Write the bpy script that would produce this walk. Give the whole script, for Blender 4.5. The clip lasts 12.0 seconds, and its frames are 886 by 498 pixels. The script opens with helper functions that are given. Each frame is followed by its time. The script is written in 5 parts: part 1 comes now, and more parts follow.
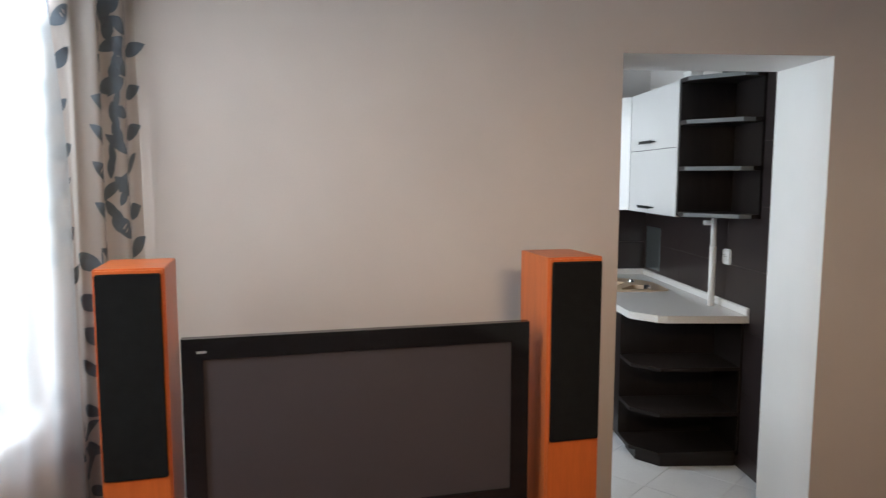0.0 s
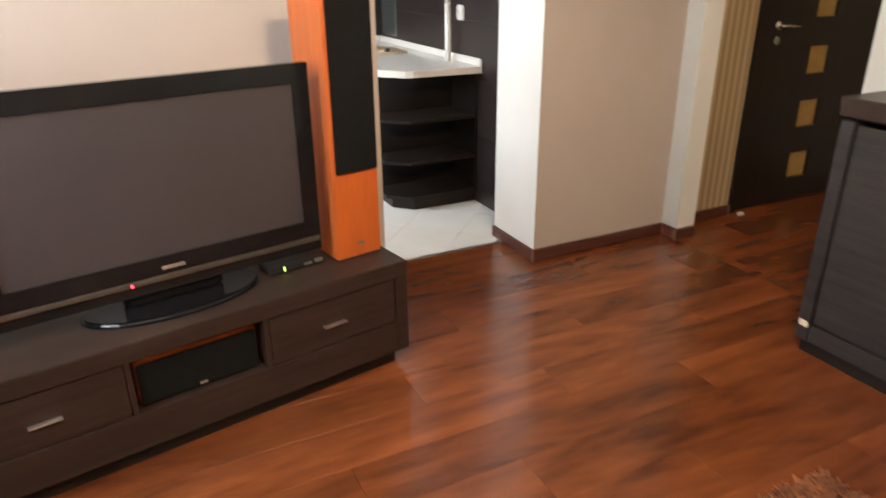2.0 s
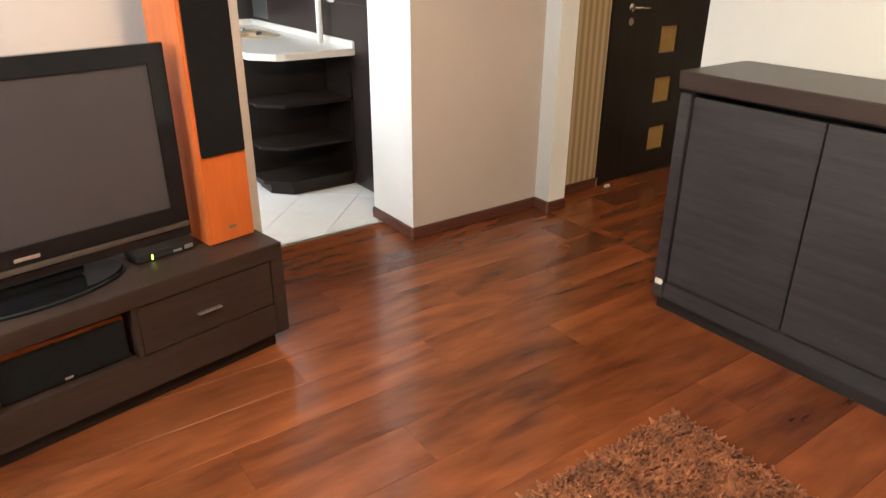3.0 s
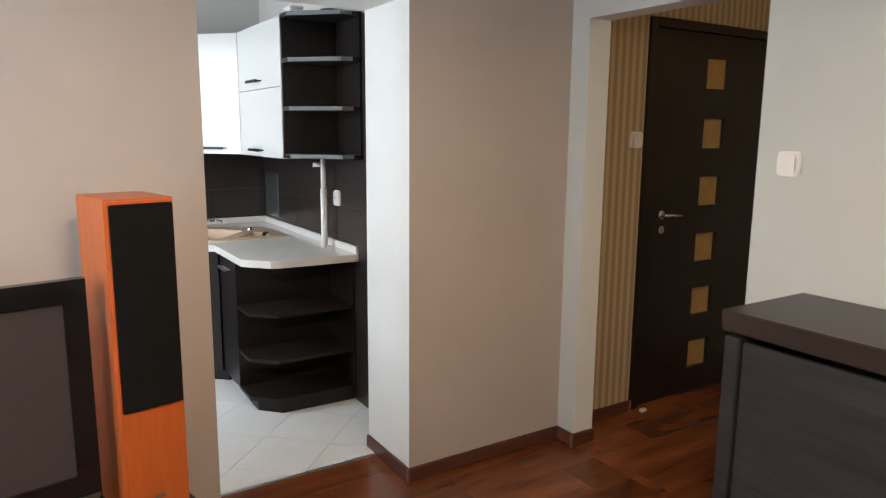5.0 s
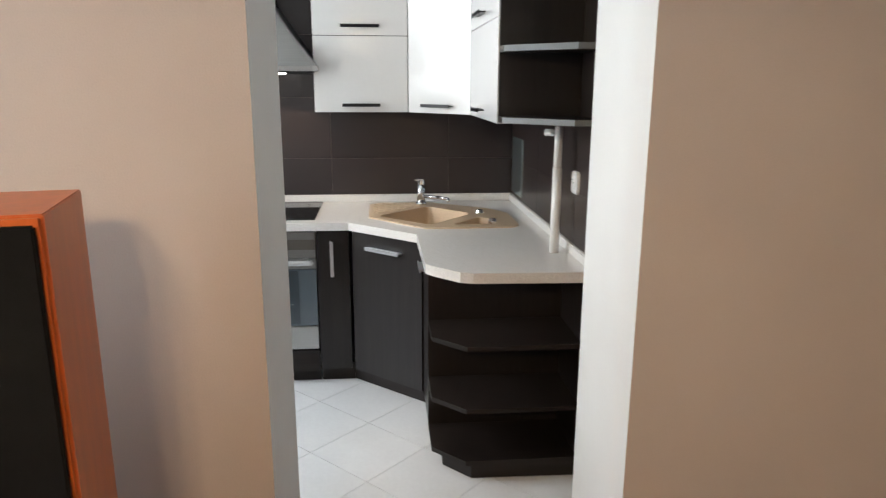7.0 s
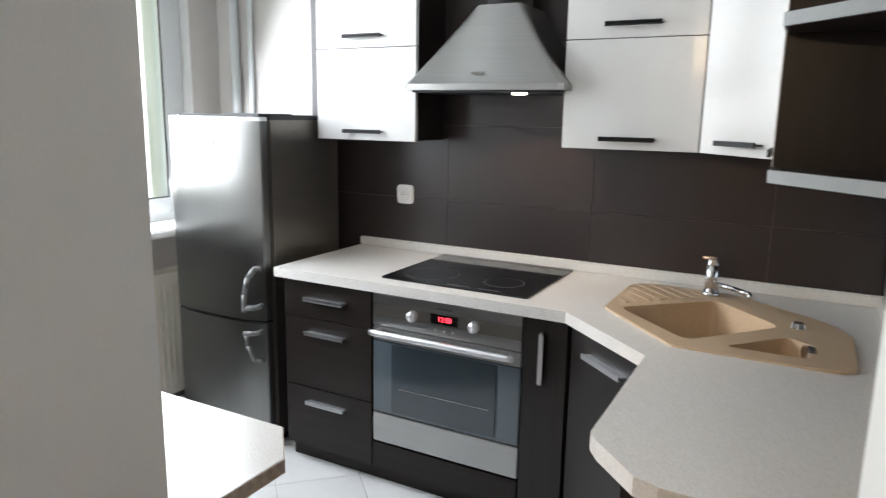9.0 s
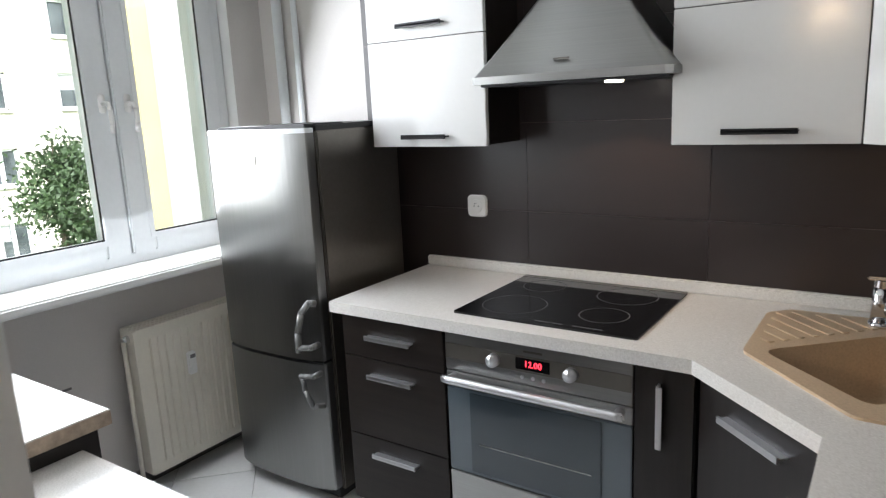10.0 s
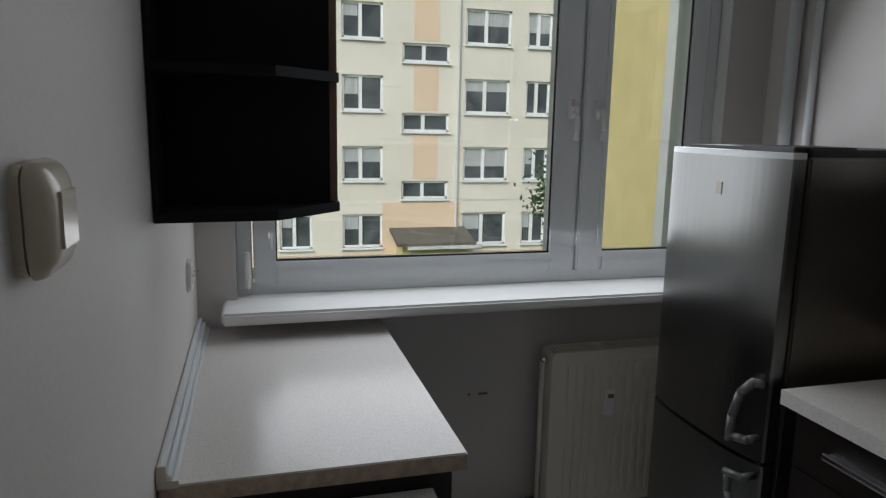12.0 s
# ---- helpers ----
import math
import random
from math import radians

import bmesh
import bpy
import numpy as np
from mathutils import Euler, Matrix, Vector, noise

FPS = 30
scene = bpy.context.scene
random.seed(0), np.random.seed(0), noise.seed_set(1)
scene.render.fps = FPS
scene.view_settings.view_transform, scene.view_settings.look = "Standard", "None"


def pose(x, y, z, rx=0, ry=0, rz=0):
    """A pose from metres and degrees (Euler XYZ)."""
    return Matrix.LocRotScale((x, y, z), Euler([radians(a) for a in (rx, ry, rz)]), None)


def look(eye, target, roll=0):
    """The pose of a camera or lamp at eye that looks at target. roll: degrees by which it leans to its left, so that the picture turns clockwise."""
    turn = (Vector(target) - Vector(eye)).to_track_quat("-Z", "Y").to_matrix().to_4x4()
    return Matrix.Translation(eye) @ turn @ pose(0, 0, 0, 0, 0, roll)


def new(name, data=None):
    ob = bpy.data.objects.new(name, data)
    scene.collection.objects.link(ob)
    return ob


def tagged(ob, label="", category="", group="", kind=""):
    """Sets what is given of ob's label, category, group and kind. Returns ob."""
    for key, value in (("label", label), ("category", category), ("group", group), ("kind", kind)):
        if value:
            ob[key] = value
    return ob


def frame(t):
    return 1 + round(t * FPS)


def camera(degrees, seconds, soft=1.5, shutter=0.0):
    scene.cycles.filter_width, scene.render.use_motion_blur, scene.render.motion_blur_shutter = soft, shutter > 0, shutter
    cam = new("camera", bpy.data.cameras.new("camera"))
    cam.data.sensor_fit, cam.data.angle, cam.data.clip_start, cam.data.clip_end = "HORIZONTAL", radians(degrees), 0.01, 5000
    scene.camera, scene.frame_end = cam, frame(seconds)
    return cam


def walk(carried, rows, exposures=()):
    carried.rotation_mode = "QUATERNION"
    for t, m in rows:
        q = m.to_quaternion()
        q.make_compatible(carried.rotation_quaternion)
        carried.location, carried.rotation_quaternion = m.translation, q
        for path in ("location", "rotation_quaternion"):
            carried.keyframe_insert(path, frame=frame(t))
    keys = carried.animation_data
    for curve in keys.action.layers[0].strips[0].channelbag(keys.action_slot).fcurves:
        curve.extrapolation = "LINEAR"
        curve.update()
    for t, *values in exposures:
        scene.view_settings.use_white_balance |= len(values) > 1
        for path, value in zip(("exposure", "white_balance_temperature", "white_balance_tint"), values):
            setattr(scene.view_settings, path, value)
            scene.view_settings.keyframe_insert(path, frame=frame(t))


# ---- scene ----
cam = camera(65.8, 12.0, soft=1.2, shutter=0.3)
PATH = [
    (0, (1.17, -0.291, 1.538), (1.282, 1.695, 1.33), 0.1),
    (0.5, (1.123, -0.299, 1.522), (1.093, 1.685, 1.273), 0.5),
    (1, (1.087, -0.283, 1.474), (1.275, 1.669, 1.078), 0.3),
    (1.5, (1.023, -0.307, 1.405), (1.609, 1.51, 0.811), -0.5),
    (2, (0.958, -0.428, 1.395), (1.769, 1.226, 0.617), -0.5),
    (2.5, (0.976, -0.521, 1.362), (1.956, 0.981, 0.476), -1.1),
    (4.5, (1.169, -0.35, 1.477), (2.391, 1.189, 1.106), -0.6),
    (5, (1.409, -0.181, 1.477), (2.461, 1.486, 1.139), 0.5),
    (5.5, (1.588, 0.085, 1.485), (2.586, 1.776, 1.104), -0.6),
    (6, (1.828, 0.301, 1.433), (2.691, 2.050, 0.994), 0.3),
    (6.5, (2.016, 0.558, 1.464), (2.536, 2.43, 0.989), 1.1),
    (8.5, (2.668, 1.716, 1.443), (2.029, 3.568, 1.044), -1.2),
    (9, (2.694, 2.01, 1.431), (1.764, 3.739, 1.051), 1.0),
    (9.5, (2.637, 2.244, 1.444), (1.47, 3.814, 1.027), -0.7),
    (10, (2.452, 2.394, 1.47), (1.344, 4.008, 1.06), -2.7),
    (10.5, (2.341, 2.597, 1.431), (1.021, 4.049, 1.046), -1.6),
    (11, (2.25, 2.754, 1.452), (0.56, 3.752, 1.067), 1.5),
    (11.2, (2.213, 2.779, 1.454), (0.448, 3.636, 1.066), 2.1),
    (11.5, (2.174, 2.789, 1.456), (0.328, 3.454, 1.067), 1.5),
    (12, (2.186, 2.775, 1.465), (0.289, 3.3, 1.113), 1.1),
]
EXPOSURES = [(0, 1.0, 5750, 9), (0.5, 0.92, 5800, 9), (1.0, 1.0, 6250, 11), (1.5, 1.4, 6400, 11), (2.0, 1.95, 6250, 10), (2.7, 2.25, 6200, 9), (4.3, 1.65, 5950, 9), (5.5, 1.42, 5850, 9), (6.5, 1.45, 6150, 10),
             (8.5, 1.45, 6150, 11), (9.0, 1.35, 6150, 11), (9.5, 1.15, 6200, 12), (10.3, 0.8, 6150, 12), (10.7, 0.35, 6050, 12), (11.0, -0.15, 6000, 12), (11.5, -0.85, 6150, 13), (12.0, -1.05, 6200, 13)]
walk(cam, [(t, look(eye, target, roll)) for t, eye, target, roll in PATH], EXPOSURES)

# ---- world, sun, large lights ----
world = bpy.data.worlds.new("overcast_sky")
scene.world = world
world.use_nodes = True
wn = world.node_tree.nodes
sky = wn.new("ShaderNodeTexSky")
sky.sky_type, sky.sun_disc = "NISHITA", False
sky.sun_elevation, sky.sun_rotation = radians(41), radians(127)
sky.dust_density = 6.0
grey = wn.new("ShaderNodeHueSaturation")
grey.inputs["Saturation"].default_value = 0.25
world.node_tree.links.new(sky.outputs[0], grey.inputs["Color"])
world.node_tree.links.new(grey.outputs[0], wn["Background"].inputs["Color"])
wn["Background"].inputs["Strength"].default_value = 0.15


def lamp(name, kind, energy, m, colour=(1, 1, 1), size=1.0, size_y=1.0):
    data = bpy.data.lights.new(name, kind)
    data.energy, data.color = energy, colour
    if kind == "AREA":
        data.shape, data.size, data.size_y = "RECTANGLE", size, size_y
    ob = new(name, data)
    ob.matrix_world = m
    return ob


sun = lamp("sun", "SUN", 5.0, look((20, -15, 22), (0, 0, 0)), (1.0, 0.96, 0.9))
sun.data.angle = radians(40)
# daylight through the two windows
lamp("kitchen_daylight", "AREA", 20.5, look((0.13, 3.6, 1.6), (2.13, 3.6, 0.67)), (0.95, 0.98, 1.0), 1.65, 1.2)
lamp("living_daylight", "AREA", 30, look((-0.21, 1.0, 1.55), (2.3, 1.0, 0.0)), (0.93, 0.97, 1.0), 1.8, 1.45)
# ceiling and hood lamps of the place, and an added light in the hall
LAMP = (1.76, 0.0)
for i in range(3):
    b = lamp("ceiling_lamp_light", "POINT", 13, pose(LAMP[0] + 0.16 * math.cos(i * 2.094 + 0.5), LAMP[1] + 0.16 * math.sin(i * 2.094 + 0.5), 2.059), (1.0, 0.70, 0.40))
    b.data.shadow_soft_size = 0.02
# no hall lamp is in view; this point light is added for the yellow glow
hl = lamp("hall_added_light", "POINT", 2.6, pose(4.6, 0.6, 2.3), (1.0, 0.72, 0.35))
hl.data.shadow_soft_size = 0.12
hs = lamp("hood_lamp_light", "SPOT", 3, look((1.76, 4.42, 1.515), (1.7, 4.36, 0.8)), (1.0, 0.75, 0.5))
hs.data.spot_size, hs.data.shadow_soft_size = radians(120), 0.02


# ---- materials ----
def mat(name, base, rough=0.5, metal=0.0, var=0.12, scale=6.0, stretch=(1, 1, 1), bump=0.05, fine=60.0, coat=0.0,
        second=None, wander=0.0, rand=0.0):
    m = bpy.data.materials.new(name)
    m.use_nodes = True
    n, l = m.node_tree.nodes, m.node_tree.links
    b = n["Principled BSDF"]
    b.inputs["Metallic"].default_value = metal
    b.inputs["Coat Weight"].default_value = coat
    b.inputs["Coat Roughness"].default_value = 0.08
    geo, mp = n.new("ShaderNodeNewGeometry"), n.new("ShaderNodeMapping")
    mp.inputs["Scale"].default_value = stretch
    l.new(geo.outputs["Position"], mp.inputs["Vector"])
    if rand:
        info, mul = n.new("ShaderNodeObjectInfo"), n.new("ShaderNodeMath")
        mul.operation, mul.inputs[1].default_value = "MULTIPLY", 37.0
        l.new(info.outputs["Random"], mul.inputs[0])
        l.new(mul.outputs[0], mp.inputs["Location"])
    big, small = n.new("ShaderNodeTexNoise"), n.new("ShaderNodeTexNoise")
    big.inputs["Scale"].default_value, small.inputs["Scale"].default_value = scale, fine
    big.inputs["Detail"].default_value, small.inputs["Detail"].default_value = 6, 4
    big.inputs["Distortion"].default_value = wander
    l.new(mp.outputs[0], big.inputs["Vector"])
    l.new(mp.outputs[0], small.inputs["Vector"])
    ramp = n.new("ShaderNodeValToRGB")
    lo = [c * (1 - var) for c in base]
    hi = second or [min(1, c * (1 + var)) for c in base]
    ramp.color_ramp.elements[0].position, ramp.color_ramp.elements[1].position = 0.32, 0.68
    ramp.color_ramp.elements[0].color, ramp.color_ramp.elements[1].color = (*lo, 1), (*hi, 1)
    mix = n.new("ShaderNodeMath")
    mix.operation = "MULTIPLY_ADD"
    mix.inputs[1].default_value = 0.35
    l.new(small.outputs["Fac"], mix.inputs[0])
    sc = n.new("ShaderNodeMath")
    sc.operation, sc.inputs[1].default_value = "MULTIPLY", 0.65
    l.new(big.outputs["Fac"], sc.inputs[0])
    l.new(sc.outputs[0], mix.inputs[2])
    l.new(mix.outputs[0], ramp.inputs["Fac"])
    out = ramp.outputs["Color"]
    if rand:
        hsv, rm = n.new("ShaderNodeHueSaturation"), n.new("ShaderNodeMapRange")
        rm.inputs["To Min"].default_value, rm.inputs["To Max"].default_value = 1 - rand, 1 + rand
        l.new(info.outputs["Random"], rm.inputs["Value"])
        l.new(rm.outputs[0], hsv.inputs["Value"])
        l.new(out, hsv.inputs["Color"])
        out = hsv.outputs["Color"]
    l.new(out, b.inputs["Base Color"])
    rr = n.new("ShaderNodeMapRange")
    rr.inputs["To Min"].default_value, rr.inputs["To Max"].default_value = rough * 0.96, min(1, rough * 1.04)
    l.new(big.outputs["Fac"], rr.inputs["Value"])
    l.new(rr.outputs[0], b.inputs["Roughness"])
    if bump:
        bp = n.new("ShaderNodeBump")
        bp.inputs["Strength"].default_value, bp.inputs["Distance"].default_value = bump, 0.002
        l.new(small.outputs["Fac"], bp.inputs["Height"])
        l.new(bp.outputs[0], b.inputs["Normal"])
    return m


def emitter(name, colour, strength):
    m = bpy.data.materials.new(name)
    m.use_nodes = True
    b = m.node_tree.nodes["Principled BSDF"]
    b.inputs["Base Color"].default_value = (*colour, 1)
    b.inputs["Emission Color"].default_value = (*colour, 1)
    b.inputs["Emission Strength"].default_value = strength
    return m


def glassy(name, tint=(0.95, 0.98, 0.97), clear=0.93):
    m = bpy.data.materials.new(name)
    m.use_nodes = True
    n, l = m.node_tree.nodes, m.node_tree.links
    tr, gl, mx = n.new("ShaderNodeBsdfTransparent"), n.new("ShaderNodeBsdfGlossy"), n.new("ShaderNodeMixShader")
    tr.inputs["Color"].default_value = (*tint, 1)
    gl.inputs["Roughness"].default_value = 0.02
    mx.inputs["Fac"].default_value = 1 - clear
    l.new(tr.outputs[0], mx.inputs[1])
    l.new(gl.outputs[0], mx.inputs[2])
    l.new(mx.outputs[0], n["Material Output"].inputs["Surface"])
    return m


def cloth(name, colour, thin):
    m = bpy.data.materials.new(name)
    m.use_nodes = True
    n, l = m.node_tree.nodes, m.node_tree.links
    geo, noi = n.new("ShaderNodeNewGeometry"), n.new("ShaderNodeTexNoise")
    noi.inputs["Scale"].default_value = 220
    l.new(geo.outputs["Position"], noi.inputs["Vector"])
    ramp = n.new("ShaderNodeValToRGB")
    ramp.color_ramp.elements[0].color = (*[c * 0.9 for c in colour], 1)
    ramp.color_ramp.elements[1].color = (*colour, 1)
    l.new(noi.outputs["Fac"], ramp.inputs["Fac"])
    df, tl, tr = n.new("ShaderNodeBsdfDiffuse"), n.new("ShaderNodeBsdfTranslucent"), n.new("ShaderNodeBsdfTransparent")
    a, c = n.new("ShaderNodeMixShader"), n.new("ShaderNodeMixShader")
    a.inputs["Fac"].default_value, c.inputs["Fac"].default_value = 0.5, thin
    for s in (df, tl):
        l.new(ramp.outputs[0], s.inputs["Color"])
    l.new(df.outputs[0], a.inputs[1])
    l.new(tl.outputs[0], a.inputs[2])
    l.new(a.outputs[0], c.inputs[1])
    l.new(tr.outputs[0], c.inputs[2])
    l.new(c.outputs[0], n["Material Output"].inputs["Surface"])
    return m


TAUPE = mat("taupe_wallpaper", (0.485, 0.415, 0.365), 0.75, var=0.05, scale=3, bump=0.25, fine=260)
GREYW = mat("pale_grey_wallpaper", (0.51, 0.52, 0.505), 0.75, var=0.04, scale=3, bump=0.25, fine=260)
WHITE = mat("white_emulsion", (0.80, 0.80, 0.78), 0.7, var=0.03, scale=4, bump=0.15, fine=180)
KWALL = mat("kitchen_wall_paint", (0.625, 0.595, 0.57), 0.62, var=0.04, scale=3, bump=0.25, fine=120)
HALLW = mat("beige_hall_wall", (0.62, 0.50, 0.33), 0.7, var=0.04, bump=0.1)
CEIL = mat("ceiling_paint", (0.82, 0.83, 0.82), 0.8, var=0.03, bump=0.1)
PLANK = mat("dark_red_laminate", (0.115, 0.030, 0.012), 0.24, var=0.4, scale=1.7, stretch=(0.7, 3.0, 1), bump=0.02,
            fine=6, second=(0.235, 0.068, 0.021), wander=1.2, rand=0.22, coat=0.1)
JOINT = mat("plank_joint", (0.03, 0.012, 0.008), 0.6)
SKIRT = mat("red_brown_skirting", (0.10, 0.036, 0.025), 0.35, var=0.3, scale=3, stretch=(2, 2, 20))
WENGE = mat("wenge_veneer", (0.017, 0.0125, 0.0105), 0.4, var=0.35, scale=2, stretch=(1.2, 1.2, 26), bump=0.08, fine=18)
WENGE_V = mat("wenge_upright", (0.014, 0.0105, 0.0095), 0.33, var=0.35, scale=2, stretch=(22, 22, 1.2), bump=0.06, fine=18)
SIDEB = mat("charcoal_wood", (0.027, 0.025, 0.026), 0.42, var=0.4, scale=1.6, stretch=(1, 1.5, 24), bump=0.1, fine=14)
SIDET = mat("dark_brown_top", (0.034, 0.024, 0.02), 0.36, var=0.3, scale=1.6, stretch=(24, 1.5, 4), bump=0.08, fine=14)
BENCHM = mat("dark_oak_laminate", (0.032, 0.020, 0.0155), 0.4, var=0.35, scale=1.6, stretch=(1.5, 2, 26), bump=0.1, fine=14)
CHERRY = mat("cherry_veneer", (0.50, 0.112, 0.022), 0.33, var=0.14, scale=3, stretch=(14, 14, 1), bump=0.03, fine=22)
GRILLE = mat("black_speaker_cloth", (0.007, 0.007, 0.007), 0.95, var=0.25, scale=40, bump=0.4, fine=900)
GLOSSB = mat("piano_black_plastic", (0.008, 0.008, 0.009), 0.08, var=0.1, bump=0.0)
SCREEN = mat("tv_glass", (0.055, 0.047, 0.050), 0.2, var=0.03, bump=0.0)
MATTB = mat("matt_black_plastic", (0.015, 0.015, 0.016), 0.45, var=0.2, bump=0.03)
STEEL = mat("brushed_steel", (0.40, 0.40, 0.39), 0.3, 1.0, var=0.06, scale=4, stretch=(1, 1, 90), bump=0.03, fine=30)
STEELV = mat("brushed_fridge_steel", (0.25, 0.25, 0.245), 0.33, 1.0, var=0.05, scale=3, stretch=(60, 60, 1), bump=0.03, fine=30)
STEELD = mat("grey_painted_steel", (0.21, 0.195, 0.175), 0.32, 0.8, var=0.1, scale=3, bump=0.03)
CHROME = mat("chrome", (0.72, 0.72, 0.73), 0.1, 1.0, var=0.05, bump=0.0)
ALU = mat("satin_aluminium", (0.74, 0.74, 0.75), 0.38, 1.0, var=0.06, bump=0.02)
GLOSSW = mat("high_gloss_white", (0.72, 0.715, 0.70), 0.16, var=0.02, scale=2, bump=0.0, coat=0.1)
PVC = mat("white_pvc", (0.74, 0.76, 0.77), 0.32, var=0.04, scale=3, bump=0.02)
WTOP = mat("speckled_worktop", (0.80, 0.765, 0.72), 0.2, var=0.16, scale=210, bump=0.01, fine=420, second=(0.87, 0.845, 0.81))
TILEB = mat("dark_brown_tile", (0.028, 0.020, 0.019), 0.28, var=0.04, scale=5, bump=0.02, fine=60, rand=0.06)
GROUT = mat("brown_grout", (0.26, 0.21, 0.18), 0.8)
TILEW = mat("white_floor_tile", (0.85, 0.85, 0.84), 0.22, var=0.05, scale=4, bump=0.03, rand=0.03)
GROUTW = mat("pale_grout", (0.76, 0.75, 0.73), 0.8)
SINKM = mat("sand_granite_sink", (0.56, 0.42, 0.28), 0.38, var=0.14, scale=160, bump=0.08, fine=700)
CERAM = mat("black_ceramic_hob", (0.006, 0.006, 0.007), 0.06, var=0.05, bump=0.0)
RING = mat("hob_ring_print", (0.13, 0.13, 0.13), 0.15, bump=0.0)
# blue-grey of both oven glasses puts a window reflection into the base colour
OVGLASS = mat("oven_door_glass", (0.10, 0.125, 0.145), 0.07, var=0.02, bump=0.0, coat=0.5)
OVWIN = mat("oven_window_glass", (0.04, 0.055, 0.066), 0.08, var=0.03, bump=0.0, coat=0.6)
RADI = mat("cream_radiator_enamel", (0.74, 0.70, 0.61), 0.35, var=0.05, bump=0.02)
GREYP = mat("grey_skirting", (0.16, 0.15, 0.145), 0.5)
BEIGEP = mat("yellowed_switch_plastic", (0.66, 0.60, 0.48), 0.22, var=0.04, bump=0.0)
WHITEP = mat("white_plastic", (0.82, 0.81, 0.79), 0.28, var=0.02, bump=0.0)
GOLDG = mat("amber_frosted_glass", (0.42, 0.27, 0.09), 0.35, var=0.15, scale=20, bump=0.1)
RUGM = mat("brown_shag", (0.17, 0.06, 0.028), 0.95, var=0.45, scale=16, bump=0.2, second=(0.33, 0.125, 0.052))
MIRR = mat("mirror_glass", (0.58, 0.69, 0.73), 0.3, 1.0, var=0.02, bump=0.0)
FACADE = mat("cream_render", (0.80, 0.755, 0.66), 0.9, var=0.07, scale=0.5, bump=0.2, fine=8)
PEACH = mat("peach_render", (0.80, 0.62, 0.45), 0.9, var=0.07, scale=0.6, bump=0.2, fine=8)
YELLOW = mat("yellow_stucco", (0.74, 0.63, 0.31), 0.9, var=0.1, scale=5, bump=0.9, fine=26)
PALER = mat("pale_grey_stucco", (0.62, 0.63, 0.62), 0.9, var=0.08, scale=5, bump=0.9, fine=26)
FARGL = mat("far_window_glass", (0.06, 0.075, 0.085), 0.12, var=0.6, scale=1.3, bump=0.0, second=(0.15, 0.17, 0.18))
NETC = mat("net_curtain", (0.46, 0.48, 0.48), 0.8, var=0.3, scale=2, stretch=(1, 9, 0.6), bump=0.0)
ROOFM = mat("mossy_felt", (0.13, 0.12, 0.10), 0.9, var=0.3, scale=3)
GRASS = mat("lawn", (0.07, 0.11, 0.035), 0.95, var=0.4, scale=2)
LEAFM = mat("tree_leaf", (0.035, 0.075, 0.03), 0.6, var=0.5, scale=6, second=(0.09, 0.15, 0.06))
BARK = mat("bark", (0.09, 0.07, 0.05), 0.9, var=0.3, scale=20)
LEAFP = mat("slate_blue_print", (0.12, 0.14, 0.16), 0.85, var=0.15, bump=0.05)
EDGE = mat("pale_edge_band", (0.20, 0.215, 0.22), 0.4, var=0.1)
EDGEB = mat("raw_board_edge", (0.42, 0.33, 0.25), 0.5, var=0.2, scale=60, bump=0.05)
FARW = mat("far_white_frame", (0.88, 0.89, 0.89), 0.4, var=0.03, bump=0.0)
HANDG = mat("grey_handle_plastic", (0.20, 0.20, 0.195), 0.38, 0.3, var=0.05, bump=0.0)
BROWN = mat("brown_edge_wood", (0.20, 0.12, 0.08), 0.5, var=0.2)
GLASS = glassy("window_glass")
SHEER = cloth("white_voile", (0.80, 0.83, 0.84), 0.42)
DRAPE = cloth("ecru_curtain_cloth", (0.56, 0.50, 0.45), 0.0)
REDLED = emitter("red_digits", (1.0, 0.03, 0.05), 2.2)
GREENLED = emitter("green_led", (0.5, 1.0, 0.1), 1.0)
BULB = emitter("hood_bulb", (1.0, 0.9, 0.75), 6.0)


# brushed grain of the fridge doors runs upright
tn = STEELV.node_tree.nodes.new("ShaderNodeTangent")
tn.direction_type, tn.axis = "RADIAL", "Z"
sb = STEELV.node_tree.nodes["Principled BSDF"]
STEELV.node_tree.links.new(tn.outputs[0], sb.inputs["Tangent"])
sb.inputs["Anisotropic"].default_value = 0.75


# striped wallpaper: soft vertical bands
def stripes():
    m = mat("striped_wallpaper", (0.52, 0.42, 0.28), 0.7, var=0.04, bump=0.1)
    n, l = m.node_tree.nodes, m.node_tree.links
    geo, wv, ramp = n.new("ShaderNodeNewGeometry"), n.new("ShaderNodeTexWave"), n.new("ShaderNodeValToRGB")
    wv.inputs["Scale"].default_value = 6.5
    wv.inputs["Distortion"].default_value = 0.2
    l.new(geo.outputs["Position"], wv.inputs["Vector"])
    l.new(wv.outputs["Fac"], ramp.inputs["Fac"])
    ramp.color_ramp.elements[0].color = (0.36, 0.27, 0.165, 1)
    ramp.color_ramp.elements[1].color = (0.58, 0.48, 0.34, 1)
    l.new(ramp.outputs[0], n["Principled BSDF"].inputs["Base Color"])
    return m


STRIPE = stripes()
BLACKW = mat("black_stained_board", (0.012, 0.0125, 0.014), 0.6, var=0.2, bump=0.03)
for m, k in ((BLACKW, 0.15), (GRILLE, 0.15), (WENGE, 0.28), (WENGE_V, 0.45), (TILEB, 0.6), (SIDEB, 0.35), (BENCHM, 0.35)):
    m.node_tree.nodes["Principled BSDF"].inputs["Specular IOR Level"].default_value = k


# ---- mesh helpers ----
AT = {}


